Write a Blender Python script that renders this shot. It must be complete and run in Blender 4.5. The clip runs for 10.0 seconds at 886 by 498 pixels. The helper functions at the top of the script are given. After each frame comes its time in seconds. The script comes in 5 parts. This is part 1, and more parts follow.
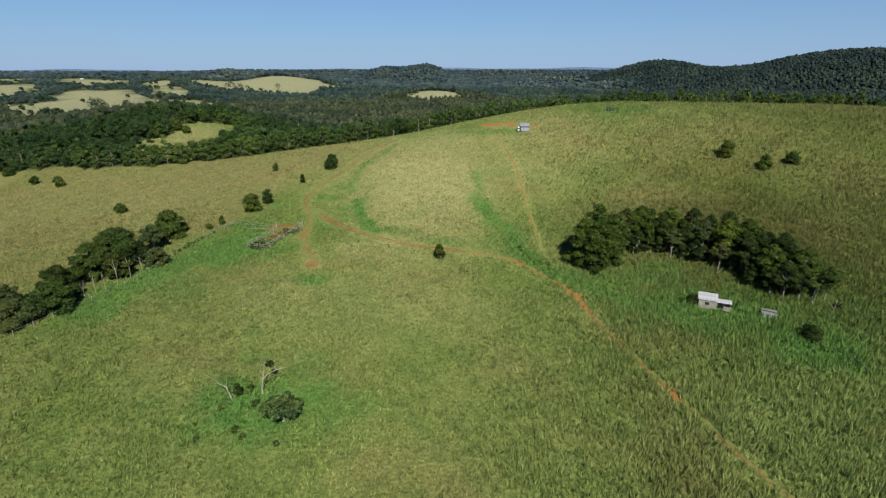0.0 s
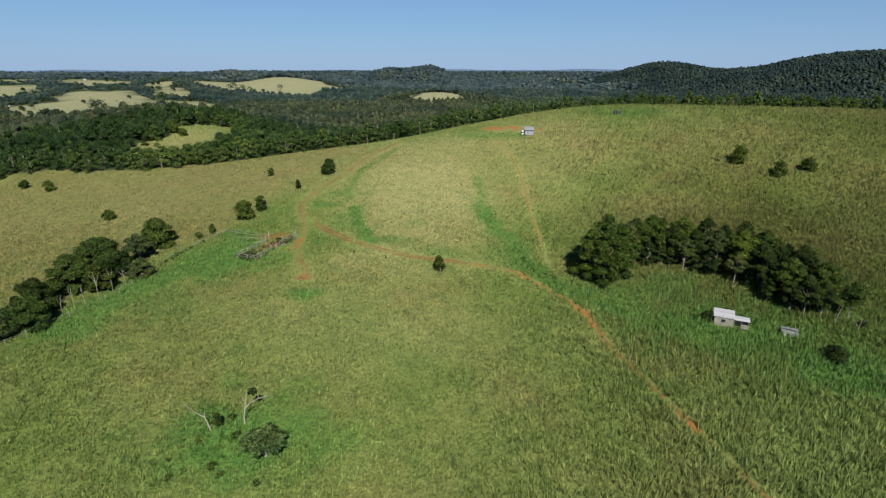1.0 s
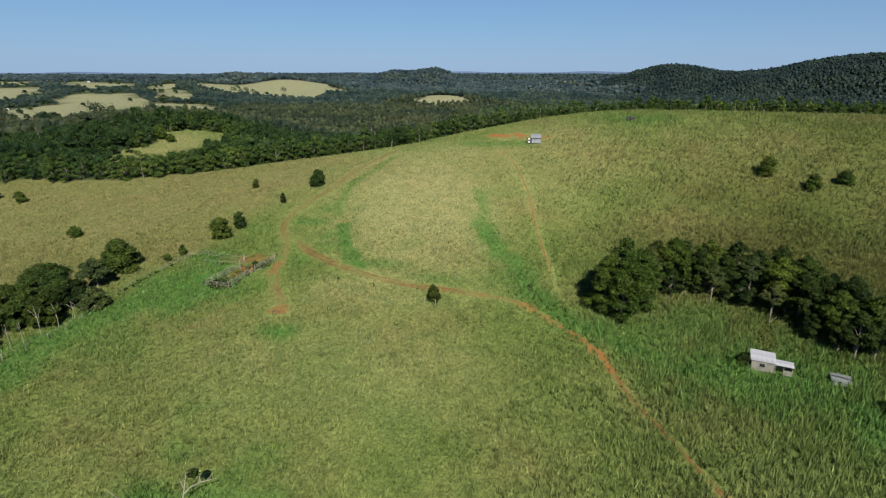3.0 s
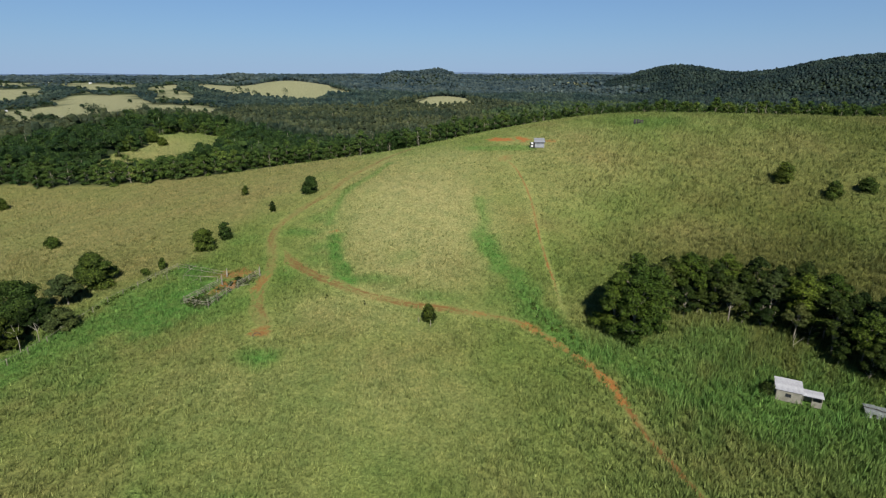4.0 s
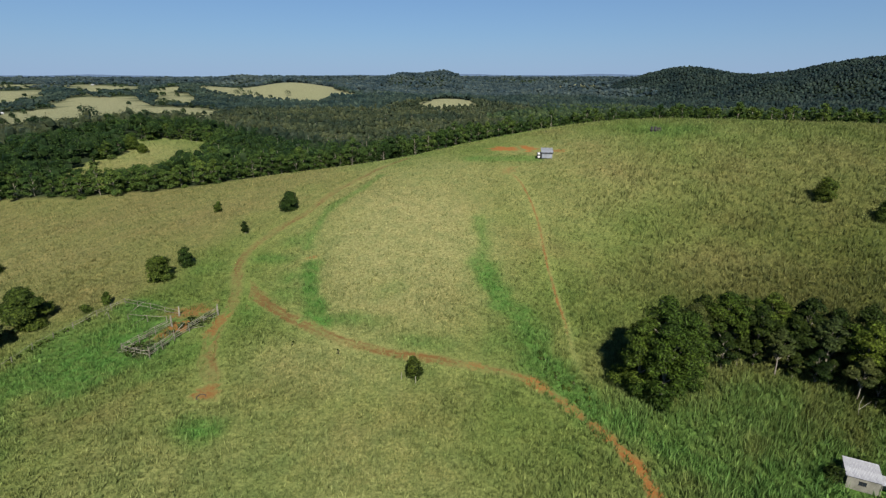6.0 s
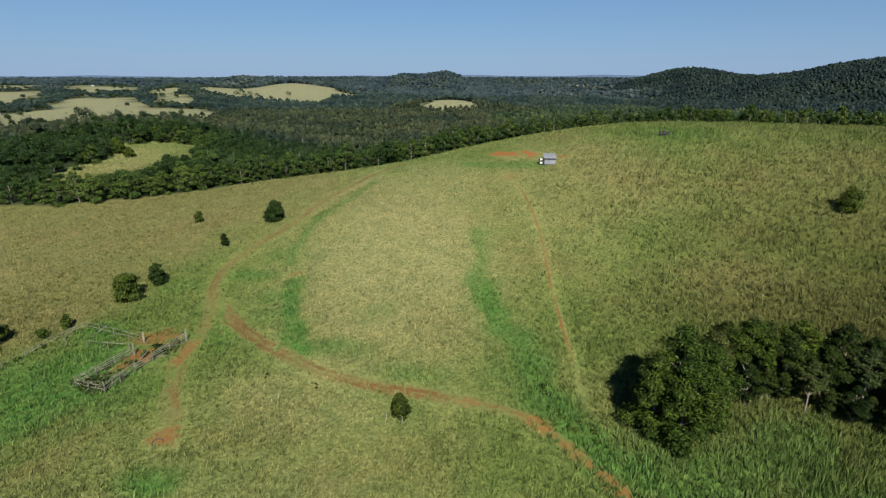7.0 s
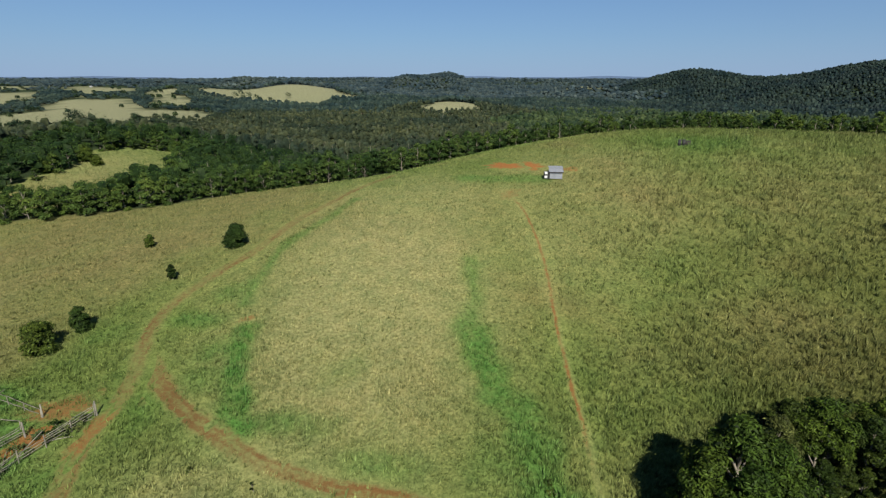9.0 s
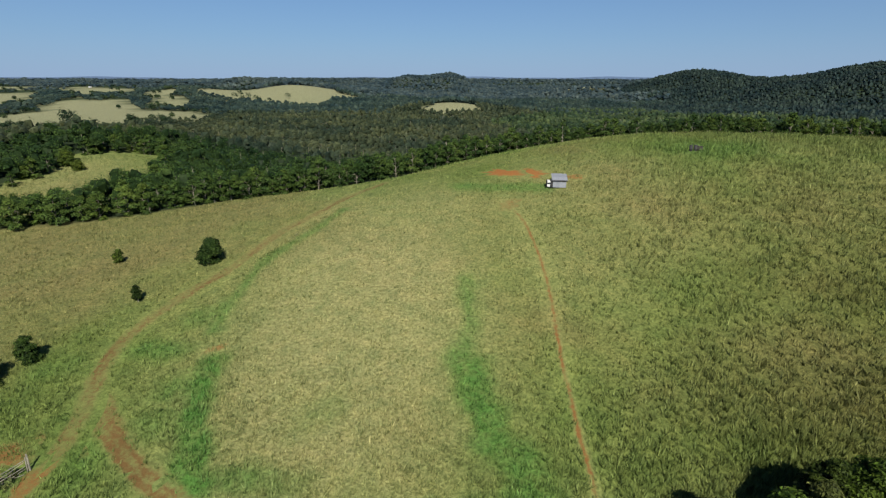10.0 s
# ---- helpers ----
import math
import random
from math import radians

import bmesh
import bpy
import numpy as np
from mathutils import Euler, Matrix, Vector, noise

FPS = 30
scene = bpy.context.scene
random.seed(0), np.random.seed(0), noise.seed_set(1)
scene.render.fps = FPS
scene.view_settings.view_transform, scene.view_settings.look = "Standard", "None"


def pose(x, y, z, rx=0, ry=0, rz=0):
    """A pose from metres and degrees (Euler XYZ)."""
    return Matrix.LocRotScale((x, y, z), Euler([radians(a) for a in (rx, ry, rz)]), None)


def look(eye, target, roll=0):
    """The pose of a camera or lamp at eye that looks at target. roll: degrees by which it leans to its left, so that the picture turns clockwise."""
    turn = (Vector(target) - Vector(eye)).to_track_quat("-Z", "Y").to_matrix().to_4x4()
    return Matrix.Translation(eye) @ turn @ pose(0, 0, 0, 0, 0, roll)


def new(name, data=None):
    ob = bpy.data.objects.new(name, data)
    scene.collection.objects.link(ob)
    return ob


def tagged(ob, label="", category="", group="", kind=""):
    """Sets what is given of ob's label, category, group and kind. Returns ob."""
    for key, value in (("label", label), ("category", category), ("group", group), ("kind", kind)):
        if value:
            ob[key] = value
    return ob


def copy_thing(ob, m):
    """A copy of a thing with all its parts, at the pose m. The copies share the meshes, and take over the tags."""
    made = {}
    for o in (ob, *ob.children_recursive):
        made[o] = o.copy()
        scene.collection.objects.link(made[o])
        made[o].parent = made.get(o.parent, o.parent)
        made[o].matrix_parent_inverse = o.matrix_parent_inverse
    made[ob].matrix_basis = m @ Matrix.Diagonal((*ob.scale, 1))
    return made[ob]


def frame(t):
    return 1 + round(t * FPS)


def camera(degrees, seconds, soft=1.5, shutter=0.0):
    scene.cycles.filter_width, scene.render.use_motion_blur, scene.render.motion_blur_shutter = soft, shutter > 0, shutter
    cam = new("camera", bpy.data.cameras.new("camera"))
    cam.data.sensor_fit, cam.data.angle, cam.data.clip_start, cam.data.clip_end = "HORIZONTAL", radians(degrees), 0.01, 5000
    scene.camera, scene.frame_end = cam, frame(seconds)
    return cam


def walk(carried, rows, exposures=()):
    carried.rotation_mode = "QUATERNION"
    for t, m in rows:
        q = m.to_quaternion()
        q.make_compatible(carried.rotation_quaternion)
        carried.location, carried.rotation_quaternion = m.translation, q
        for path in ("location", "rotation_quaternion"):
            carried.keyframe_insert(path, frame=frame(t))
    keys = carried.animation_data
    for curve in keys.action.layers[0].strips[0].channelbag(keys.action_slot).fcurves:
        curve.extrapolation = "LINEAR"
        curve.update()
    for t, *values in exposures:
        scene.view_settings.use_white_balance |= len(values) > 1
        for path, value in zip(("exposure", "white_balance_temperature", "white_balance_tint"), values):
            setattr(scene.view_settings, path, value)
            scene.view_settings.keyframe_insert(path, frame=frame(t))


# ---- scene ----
cam = camera(79.5, 10.0, 1.27)
METRES, EYE, TILT, LEAN, TURN = 85.0, 40.0, -18.5, 0.0, 0.0
ROWS = [
    (0.0, 0.0, 0.0, 0.0, -0.0, 0.0, -0.0),
    (0.5, 0.0033, 0.0362, 0.0134, 0.15, 0.07, -0.11),
    (1.0, 0.0071, 0.074, 0.027, 0.3, 0.13, -0.21),
    (1.5, 0.0122, 0.1128, 0.041, 0.46, 0.19, -0.29),
    (2.0, 0.0176, 0.1532, 0.0555, 0.61, 0.24, -0.36),
    (2.5, 0.0232, 0.195, 0.0706, 0.75, 0.3, -0.41),
    (4.0, 0.0418, 0.3287, 0.1189, 1.2, 0.43, -0.49),
    (4.5, 0.0478, 0.3754, 0.1355, 1.34, 0.47, -0.54),
    (5.0, 0.0537, 0.4229, 0.1525, 1.48, 0.52, -0.6),
    (5.5, 0.0596, 0.4717, 0.1699, 1.63, 0.56, -0.68),
    (7.0, 0.0806, 0.6235, 0.2239, 2.0, 0.67, -0.82),
    (7.5, 0.0878, 0.6754, 0.2415, 2.09, 0.7, -0.86),
    (8.0, 0.0947, 0.7268, 0.26, 2.17, 0.72, -0.91),
    (8.5, 0.1005, 0.7787, 0.2784, 2.24, 0.75, -0.96),
    (9.0, 0.1064, 0.8305, 0.2974, 2.33, 0.77, -0.99),
    (9.5, 0.1122, 0.8825, 0.3163, 2.41, 0.78, -1.02),
    (10.0, 0.1185, 0.9347, 0.3348, 2.48, 0.81, -1.07),
]
walk(cam, [(t, pose(0, 0, EYE, TILT, LEAN, TURN) @ pose(METRES * x, METRES * y, METRES * z, 90 + pitch, roll, yaw)) for t, x, y, z, yaw, pitch, roll in ROWS],
     exposures=[(0.0, 0.74), (4.0, 0.68), (10.0, 0.59)])

# ---- daylight ----
SUN_EL, SUN_AZ = 42.0, 167.0
world = bpy.data.worlds.new("sky")
scene.world = world
world.use_nodes = True
wn = world.node_tree
sky = wn.nodes.new("ShaderNodeTexSky")
sky.sky_type = "NISHITA"
sky.sun_disc = False
sky.sun_elevation, sky.sun_rotation = radians(SUN_EL), radians(SUN_AZ)
sky.altitude, sky.air_density, sky.dust_density, sky.ozone_density = 60, 1.0, 0.1, 6.0
tint = wn.nodes.new("ShaderNodeMix")
tint.data_type, tint.blend_type = "RGBA", "MULTIPLY"
tint.inputs[0].default_value, tint.inputs[7].default_value = 1.0, (0.63, 0.93, 1.13, 1)
wn.links.new(sky.outputs[0], tint.inputs[6])
# humid air near the horizon
up = wn.nodes.new("ShaderNodeSeparateXYZ")
wn.links.new(wn.nodes.new("ShaderNodeTexCoord").outputs["Generated"], up.inputs[0])
band = wn.nodes.new("ShaderNodeValToRGB")
for i, (at_, val) in enumerate([(0.0, 0.8), (0.07, 0.5), (0.2, 0.25), (0.5, 0.0)]):
    e = band.color_ramp.elements[i] if i < 2 else band.color_ramp.elements.new(at_)
    e.position, e.color = at_, (val, val, val, 1)
wn.links.new(up.outputs["Z"], band.inputs[0])
haze = wn.nodes.new("ShaderNodeMix")
haze.data_type = "RGBA"
haze.inputs[7].default_value = (4.5, 6.3, 10.0, 1)
wn.links.new(band.outputs[0], haze.inputs[0])
wn.links.new(tint.outputs[2], haze.inputs[6])
wn.links.new(haze.outputs[2], wn.nodes["Background"].inputs[0])
wn.nodes["Background"].inputs[1].default_value = 0.043
sun_dir = Vector((math.sin(radians(SUN_AZ)) * math.cos(radians(SUN_EL)), math.cos(radians(SUN_AZ)) * math.cos(radians(SUN_EL)), math.sin(radians(SUN_EL))))
sun_data = bpy.data.lights.new("sun", "SUN")
sun_data.energy, sun_data.angle, sun_data.color = 5.0, radians(0.53), (1.0, 0.95, 0.86)
sun = new("sun", sun_data)
sun.matrix_world = look(sun_dir * 300, (0, 0, 0))


# ---- materials ----
def material(name):
    m = bpy.data.materials.new(name)
    m.use_nodes = True
    return m, m.node_tree.nodes, m.node_tree.links, m.node_tree.nodes["Principled BSDF"]


def ramp(nodes, stops):
    r = nodes.new("ShaderNodeValToRGB")
    while len(r.color_ramp.elements) < len(stops):
        r.color_ramp.elements.new(0.5)
    for e, (p, c) in zip(r.color_ramp.elements, stops):
        e.position, e.color = p, (*c, 1)
    return r


def noise_at(nodes, links, scale, detail=4.0, rough=0.6, where="Position", stretch=None):
    n = nodes.new("ShaderNodeTexNoise")
    n.inputs["Scale"].default_value, n.inputs["Detail"].default_value, n.inputs["Roughness"].default_value = scale, detail, rough
    if where == "Object":
        src = nodes.new("ShaderNodeTexCoord").outputs["Object"]
    else:
        src = nodes.new("ShaderNodeNewGeometry").outputs["Position"]
    if stretch:
        mp = nodes.new("ShaderNodeMapping")
        mp.inputs["Scale"].default_value = stretch
        links.new(src, mp.inputs[0])
        src = mp.outputs[0]
    links.new(src, n.inputs["Vector"])
    return n


def mixed(nodes, links, fac, a, b, mode="MIX"):
    m = nodes.new("ShaderNodeMix")
    m.data_type, m.blend_type = "RGBA", mode
    for sock, v in ((m.inputs[0], fac), (m.inputs[6], a), (m.inputs[7], b)):
        if isinstance(v, bpy.types.NodeSocket):
            links.new(v, sock)
        elif isinstance(v, tuple):
            sock.default_value = (*v, 1)
        else:
            sock.default_value = v
    return m.outputs[2]


def bumped(nodes, links, bsdf, height, strength, distance=0.05):
    b = nodes.new("ShaderNodeBump")
    b.inputs["Strength"].default_value, b.inputs["Distance"].default_value = strength, distance
    links.new(height, b.inputs["Height"])
    links.new(b.outputs[0], bsdf.inputs["Normal"])


def plain(name, dark, light, scale, rough=0.8, metal=0.0, bump=0.3, where="Object", stretch=None):
    """Two-tone grained material with fine relief."""
    m, n, l, b = material(name)
    big, fine = noise_at(n, l, scale, 3, 0.5, where, stretch), noise_at(n, l, scale * 9, 5, 0.7, where, stretch)
    r = ramp(n, [(0.3, dark), (0.7, light)])
    l.new(big.outputs["Fac"], r.inputs[0])
    r2 = ramp(n, [(0.25, (0.55, 0.55, 0.55)), (0.75, (1.15, 1.15, 1.15))])
    l.new(fine.outputs["Fac"], r2.inputs[0])
    l.new(mixed(n, l, 0.8, r.outputs[0], r2.outputs[0], "MULTIPLY"), b.inputs["Base Color"])
    b.inputs["Roughness"].default_value, b.inputs["Metallic"].default_value = rough, metal
    bumped(n, l, b, fine.outputs["Fac"], bump)
    return m


def foliage(name, dark, light, gloss=0.55, top=1.5):
    """Leaves whose green differs from spray to spray and from tree to tree."""
    m, n, l, b = material(name)
    g = n.new("ShaderNodeNewGeometry")
    r = ramp(n, [(0.0, dark), (0.75, light), (1.0, tuple(min(1, c * top) for c in light))])
    l.new(g.outputs["Random Per Island"], r.inputs[0])
    o = n.new("ShaderNodeObjectInfo")
    r2 = ramp(n, [(0.0, (0.72, 0.8, 0.75)), (1.0, (1.25, 1.15, 1.0))])
    l.new(o.outputs["Random"], r2.inputs[0])
    big = noise_at(n, l, 0.14, 2, 0.5)
    r3 = ramp(n, [(0.35, (0.7, 0.78, 0.8)), (0.65, (1.25, 1.15, 0.95))])
    l.new(big.outputs["Fac"], r3.inputs[0])
    wide = noise_at(n, l, 0.013, 3, 0.6)
    r4 = ramp(n, [(0.38, (0.62, 0.72, 0.78)), (0.62, (1.4, 1.28, 1.08))])
    l.new(wide.outputs["Fac"], r4.inputs[0])
    tuft_ = noise_at(n, l, 0.9, 3, 0.7)
    r5 = ramp(n, [(0.36, (0.6, 0.64, 0.6)), (0.62, (1.3, 1.25, 1.2))])
    l.new(tuft_.outputs["Fac"], r5.inputs[0])
    c = mixed(n, l, 1.0, r.outputs[0], r2.outputs[0], "MULTIPLY")
    c = mixed(n, l, 0.8, c, r5.outputs[0], "MULTIPLY")
    c = mixed(n, l, 1.0, c, r4.outputs[0], "MULTIPLY")
    l.new(mixed(n, l, 1.0, c, r3.outputs[0], "MULTIPLY"), b.inputs["Base Color"])
    b.inputs["Roughness"].default_value = gloss
    b.inputs["Specular IOR Level"].default_value = 0.06
    return m


def grass_colour(n, l):
    """Pasture colour from the cover layer (damp, dry, wooded) and patchy growth."""
    at = n.new("ShaderNodeAttribute")
    at.attribute_name = "cover"
    sep = n.new("ShaderNodeSeparateColor")
    l.new(at.outputs["Color"], sep.inputs[0])
    big, mid, fine = noise_at(n, l, 0.035, 3, 0.55), noise_at(n, l, 0.35, 4, 0.65), noise_at(n, l, 2.2, 4, 0.7)
    r = ramp(n, [(0.36, GRASS_GREEN), (0.52, GRASS_MID), (0.66, GRASS_OLIVE)])
    l.new(big.outputs["Fac"], r.inputs[0])
    rank = ramp(n, [(0.0, (0, 0, 0)), (0.35, (1, 1, 1))])
    l.new(sep.outputs[1], rank.inputs[0])
    straw = ramp(n, [(0.35, (0, 0, 0)), (1.0, (1, 1, 1))])
    l.new(sep.outputs[1], straw.inputs[0])
    c = mixed(n, l, rank.outputs[0], GRASS_RANK_DIM, r.outputs[0])
    c = mixed(n, l, straw.outputs[0], c, GRASS_STRAW)
    buff = n.new("ShaderNodeAttribute")
    buff.attribute_name = "browned"
    c = mixed(n, l, buff.outputs["Fac"], c, GRASS_BUFF)
    rm = ramp(n, [(0.3, (0.74, 0.82, 0.75)), (0.7, (1.22, 1.14, 1.1))])
    l.new(mid.outputs["Fac"], rm.inputs[0])
    c = mixed(n, l, 0.9, c, rm.outputs[0], "MULTIPLY")
    lush = mixed(n, l, mid.outputs["Fac"], GRASS_LUSH_DARK, GRASS_LUSH)
    gaps = ramp(n, [(0.34, (0.58, 0.58, 0.58)), (0.56, (1, 1, 1))])
    l.new(noise_at(n, l, 0.55, 4, 0.7).outputs["Fac"], gaps.inputs[0])
    c = mixed(n, l, at.outputs["Alpha"], GRASS_HAZED, c)
    share_ = mixed(n, l, 1.0, sep.outputs[0], gaps.outputs[0], "MULTIPLY")
    c = mixed(n, l, share_, c, lush)
    return c, sep, mid, fine


GRASS_GREEN, GRASS_MID, GRASS_OLIVE = (0.11, 0.155, 0.04), (0.142, 0.171, 0.053), (0.152, 0.156, 0.055)
GRASS_BUFF = (0.178, 0.157, 0.066)
# greyed far-paddock grass, with distance haze mixed into its colour
GRASS_HAZED = (0.205, 0.208, 0.128)
# coarse rank grass, toned down further for the dimmer light on the right
GRASS_RANK_DIM = (0.07, 0.0755, 0.017)
GRASS_STRAW, GRASS_LUSH, GRASS_LUSH_DARK = (0.258, 0.249, 0.116), (0.084, 0.178, 0.036), (0.05, 0.13, 0.027)

m_ground, n, l, b = material("pasture_ground")
c, sep, mid, fine = grass_colour(n, l)
rf = ramp(n, [(0.36, (0.5, 0.53, 0.45)), (0.64, (1.32, 1.29, 1.25))])
l.new(fine.outputs["Fac"], rf.inputs[0])
c = mixed(n, l, 0.85, c, rf.outputs[0], "MULTIPLY")
# darker ground in rank grass: litter, plus painted shade between tussocks
litter_shade = ramp(n, [(0.0, (0.8, 0.81, 0.77)), (0.42, (1, 1, 1))])
l.new(sep.outputs[1], litter_shade.inputs[0])
c = mixed(n, l, 1.0, c, litter_shade.outputs[0], "MULTIPLY")
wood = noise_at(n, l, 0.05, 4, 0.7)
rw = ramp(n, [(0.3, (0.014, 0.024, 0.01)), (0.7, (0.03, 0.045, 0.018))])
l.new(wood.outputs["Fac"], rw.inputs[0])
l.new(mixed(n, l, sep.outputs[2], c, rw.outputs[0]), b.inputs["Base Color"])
b.inputs["Roughness"].default_value = 0.95
b.inputs["Specular IOR Level"].default_value = 0.1
bumped(n, l, b, fine.outputs["Fac"], 0.9, 0.5)

m_grass, n, l, b = material("grass_blades")
c, sep, mid, fine = grass_colour(n, l)
g = n.new("ShaderNodeNewGeometry")
rb = ramp(n, [(0.0, (0.5, 0.57, 0.46)), (0.6, (1.0, 1.0, 0.95)), (1.0, (1.3, 1.3, 1.3))])
l.new(g.outputs["Random Per Island"], rb.inputs[0])
tuss = noise_at(n, l, 1.3, 3, 0.65)
rt = ramp(n, [(0.38, (0.5, 0.56, 0.45)), (0.52, (1.0, 1.0, 1.0)), (0.66, (1.45, 1.4, 1.4))])
l.new(tuss.outputs["Fac"], rt.inputs[0])
c = mixed(n, l, 0.55, c, rt.outputs[0], "MULTIPLY")
own = ramp(n, [(0.0, (0.7, 0.73, 0.63)), (0.55, (1.0, 1.0, 1.0)), (1.0, (1.35, 1.31, 1.35))])
l.new(sep.outputs[2], own.inputs[0])
c = mixed(n, l, 1.0, c, own.outputs[0], "MULTIPLY")
l.new(mixed(n, l, 1.0, c, rb.outputs[0], "MULTIPLY"), b.inputs["Base Color"])
b.inputs["Roughness"].default_value = 0.7
b.inputs["Specular IOR Level"].default_value = 0.2

m_oldtin = plain("dull_old_sheet", (0.09, 0.1, 0.1), (0.19, 0.21, 0.2), 0.9, 0.6, 0.1, 0.1)

# worn ground: grass giving way to brown and red soil by the wear layer
m_worn, n, l, b = material("worn_ground")
c, sep, mid, fine = grass_colour(n, l)
wear = n.new("ShaderNodeAttribute")
wear.attribute_name = "wear"
wsep = n.new("ShaderNodeSeparateColor")
l.new(wear.outputs["Color"], wsep.inputs[0])
tuft, grit = noise_at(n, l, 1.5, 7, 0.8), noise_at(n, l, 7.0, 4, 0.7)
spread = n.new("ShaderNodeMath")
spread.operation = "MULTIPLY_ADD"
spread.inputs[1].default_value, spread.inputs[2].default_value = 2.7, -0.85
l.new(tuft.outputs["Fac"], spread.inputs[0])
take = n.new("ShaderNodeMath")
take.operation = "SUBTRACT"
l.new(wsep.outputs[0], take.inputs[0])
l.new(spread.outputs[0], take.inputs[1])
share = ramp(n, [(0.0, (0, 0, 0)), (0.6, (1, 1, 1))])
plus = n.new("ShaderNodeMath")
plus.operation = "ADD"
plus.inputs[1].default_value = 0.2
l.new(take.outputs[0], plus.inputs[0])
l.new(plus.outputs[0], share.inputs[0])
brown = mixed(n, l, mid.outputs["Fac"], (0.095, 0.063, 0.023), (0.165, 0.102, 0.037))
red = mixed(n, l, tuft.outputs["Fac"], (0.17, 0.076, 0.021), (0.33, 0.137, 0.042))
earth = mixed(n, l, wsep.outputs[1], brown, red)
rg = ramp(n, [(0.3, (0.7, 0.68, 0.66)), (0.7, (1.18, 1.15, 1.12))])
l.new(grit.outputs["Fac"], rg.inputs[0])
earth = mixed(n, l, 0.9, earth, rg.outputs[0], "MULTIPLY")
# the damp value only sets how dark the earth is, evenly over a track
earth = mixed(n, l, wsep.outputs[2], earth, (0.45, 0.44, 0.42), "MULTIPLY")
rf = ramp(n, [(0.36, (0.5, 0.53, 0.45)), (0.64, (1.32, 1.29, 1.25))])
l.new(fine.outputs["Fac"], rf.inputs[0])
c = mixed(n, l, 0.85, c, rf.outputs[0], "MULTIPLY")
# same darkening as the pasture ground, litter and tussock shade together
litter_shade = ramp(n, [(0.0, (0.8, 0.81, 0.77)), (0.42, (1, 1, 1))])
l.new(sep.outputs[1], litter_shade.inputs[0])
c = mixed(n, l, 1.0, c, litter_shade.outputs[0], "MULTIPLY")
trod = ramp(n, [(0.03, (0, 0, 0)), (0.4, (0.5, 0.5, 0.5))])
l.new(wsep.outputs[0], trod.inputs[0])
c = mixed(n, l, trod.outputs[0], c, (0.165, 0.143, 0.053))
l.new(mixed(n, l, share.outputs[0], c, earth), b.inputs["Base Color"])
b.inputs["Roughness"].default_value = 0.95
b.inputs["Specular IOR Level"].default_value = 0.1
bumped(n, l, b, grit.outputs["Fac"], 0.8, 0.15)

m_leaf_dark = foliage("dark_leaves", (0.003, 0.007, 0.002), (0.032, 0.049, 0.011))
m_leaf_grove = foliage("grove_leaves", (0.004, 0.009, 0.002), (0.056, 0.088, 0.016))
m_leaf_bush = foliage("bush_leaves", (0.009, 0.02, 0.005), (0.054, 0.08, 0.018))
m_leaf_wood = foliage("woodland_leaves", (0.015, 0.032, 0.01), (0.05, 0.088, 0.028), 0.55, 1.2)
m_leaf_edge = foliage("woodland_edge_leaves", (0.011, 0.024, 0.007), (0.041, 0.073, 0.021), 0.55, 1.25)
# far and valley greens shifted to blue: distance haze put into the leaf colour
m_leaf_far = foliage("far_leaves_haze_blue", (0.016, 0.028, 0.044), (0.026, 0.043, 0.066), 0.55, 1.15)
m_leaf_valley = foliage("valley_leaves_haze_blue", (0.016, 0.027, 0.029), (0.029, 0.044, 0.046))
m_leaf_gum = foliage("gum_leaves", (0.025, 0.033, 0.022), (0.044, 0.053, 0.036), 0.55, 1.3)
m_leaf_slope = foliage("slope_leaves", (0.011, 0.023, 0.014), (0.03, 0.049, 0.028), 0.55, 1.35)
# hill leaves and far cores likewise carry the haze blue
m_leaf_hill = foliage("hill_leaves_haze_blue", (0.007, 0.014, 0.018), (0.018, 0.031, 0.035), 0.55, 1.3)
m_inner_far = foliage("far_inner_haze_blue", (0.019, 0.032, 0.045), (0.027, 0.043, 0.06))
# near-black green: the crown's inner shade put into a colour
m_core = foliage("crown_shade_foliage", (0.003, 0.006, 0.002), (0.008, 0.014, 0.004))
# darkened leaf green for woodland lumps, painting the shade between sprays
m_inner = foliage("inner_shade_foliage", (0.008, 0.018, 0.007), (0.015, 0.028, 0.011))
m_leaf_grey = foliage("grey_green_leaves", (0.02, 0.028, 0.01), (0.068, 0.084, 0.031))
m_weed = foliage("weed_leaves", (0.03, 0.045, 0.018), (0.1, 0.128, 0.055))
m_bark = plain("pale_bark", (0.14, 0.12, 0.09), (0.3, 0.27, 0.21), 0.8, 0.9)
m_dead = plain("weathered_dead_wood", (0.16, 0.15, 0.11), (0.37, 0.35, 0.27), 0.9, 0.9)
m_rail = plain("grey_weathered_timber", (0.09, 0.083, 0.062), (0.28, 0.26, 0.2), 1.2, 0.9)
m_tin = plain("galvanised_roof_sheet", (0.33, 0.33, 0.35), (0.5, 0.5, 0.51), 0.7, 0.5, 0.15, 0.1)
m_wall = plain("weathered_wall_board", (0.14, 0.135, 0.105), (0.24, 0.23, 0.185), 0.8, 0.9)
m_dim = plain("dark_timber", (0.018, 0.015, 0.013), (0.055, 0.048, 0.042), 1.5, 0.9)
m_shedtin = plain("grey_steel_cladding", (0.2, 0.215, 0.24), (0.3, 0.315, 0.34), 0.6, 0.55, 0.2, 0.1)
m_white = plain("white_painted_panel", (0.55, 0.55, 0.54), (0.7, 0.7, 0.68), 0.9, 0.6, 0, 0.05)
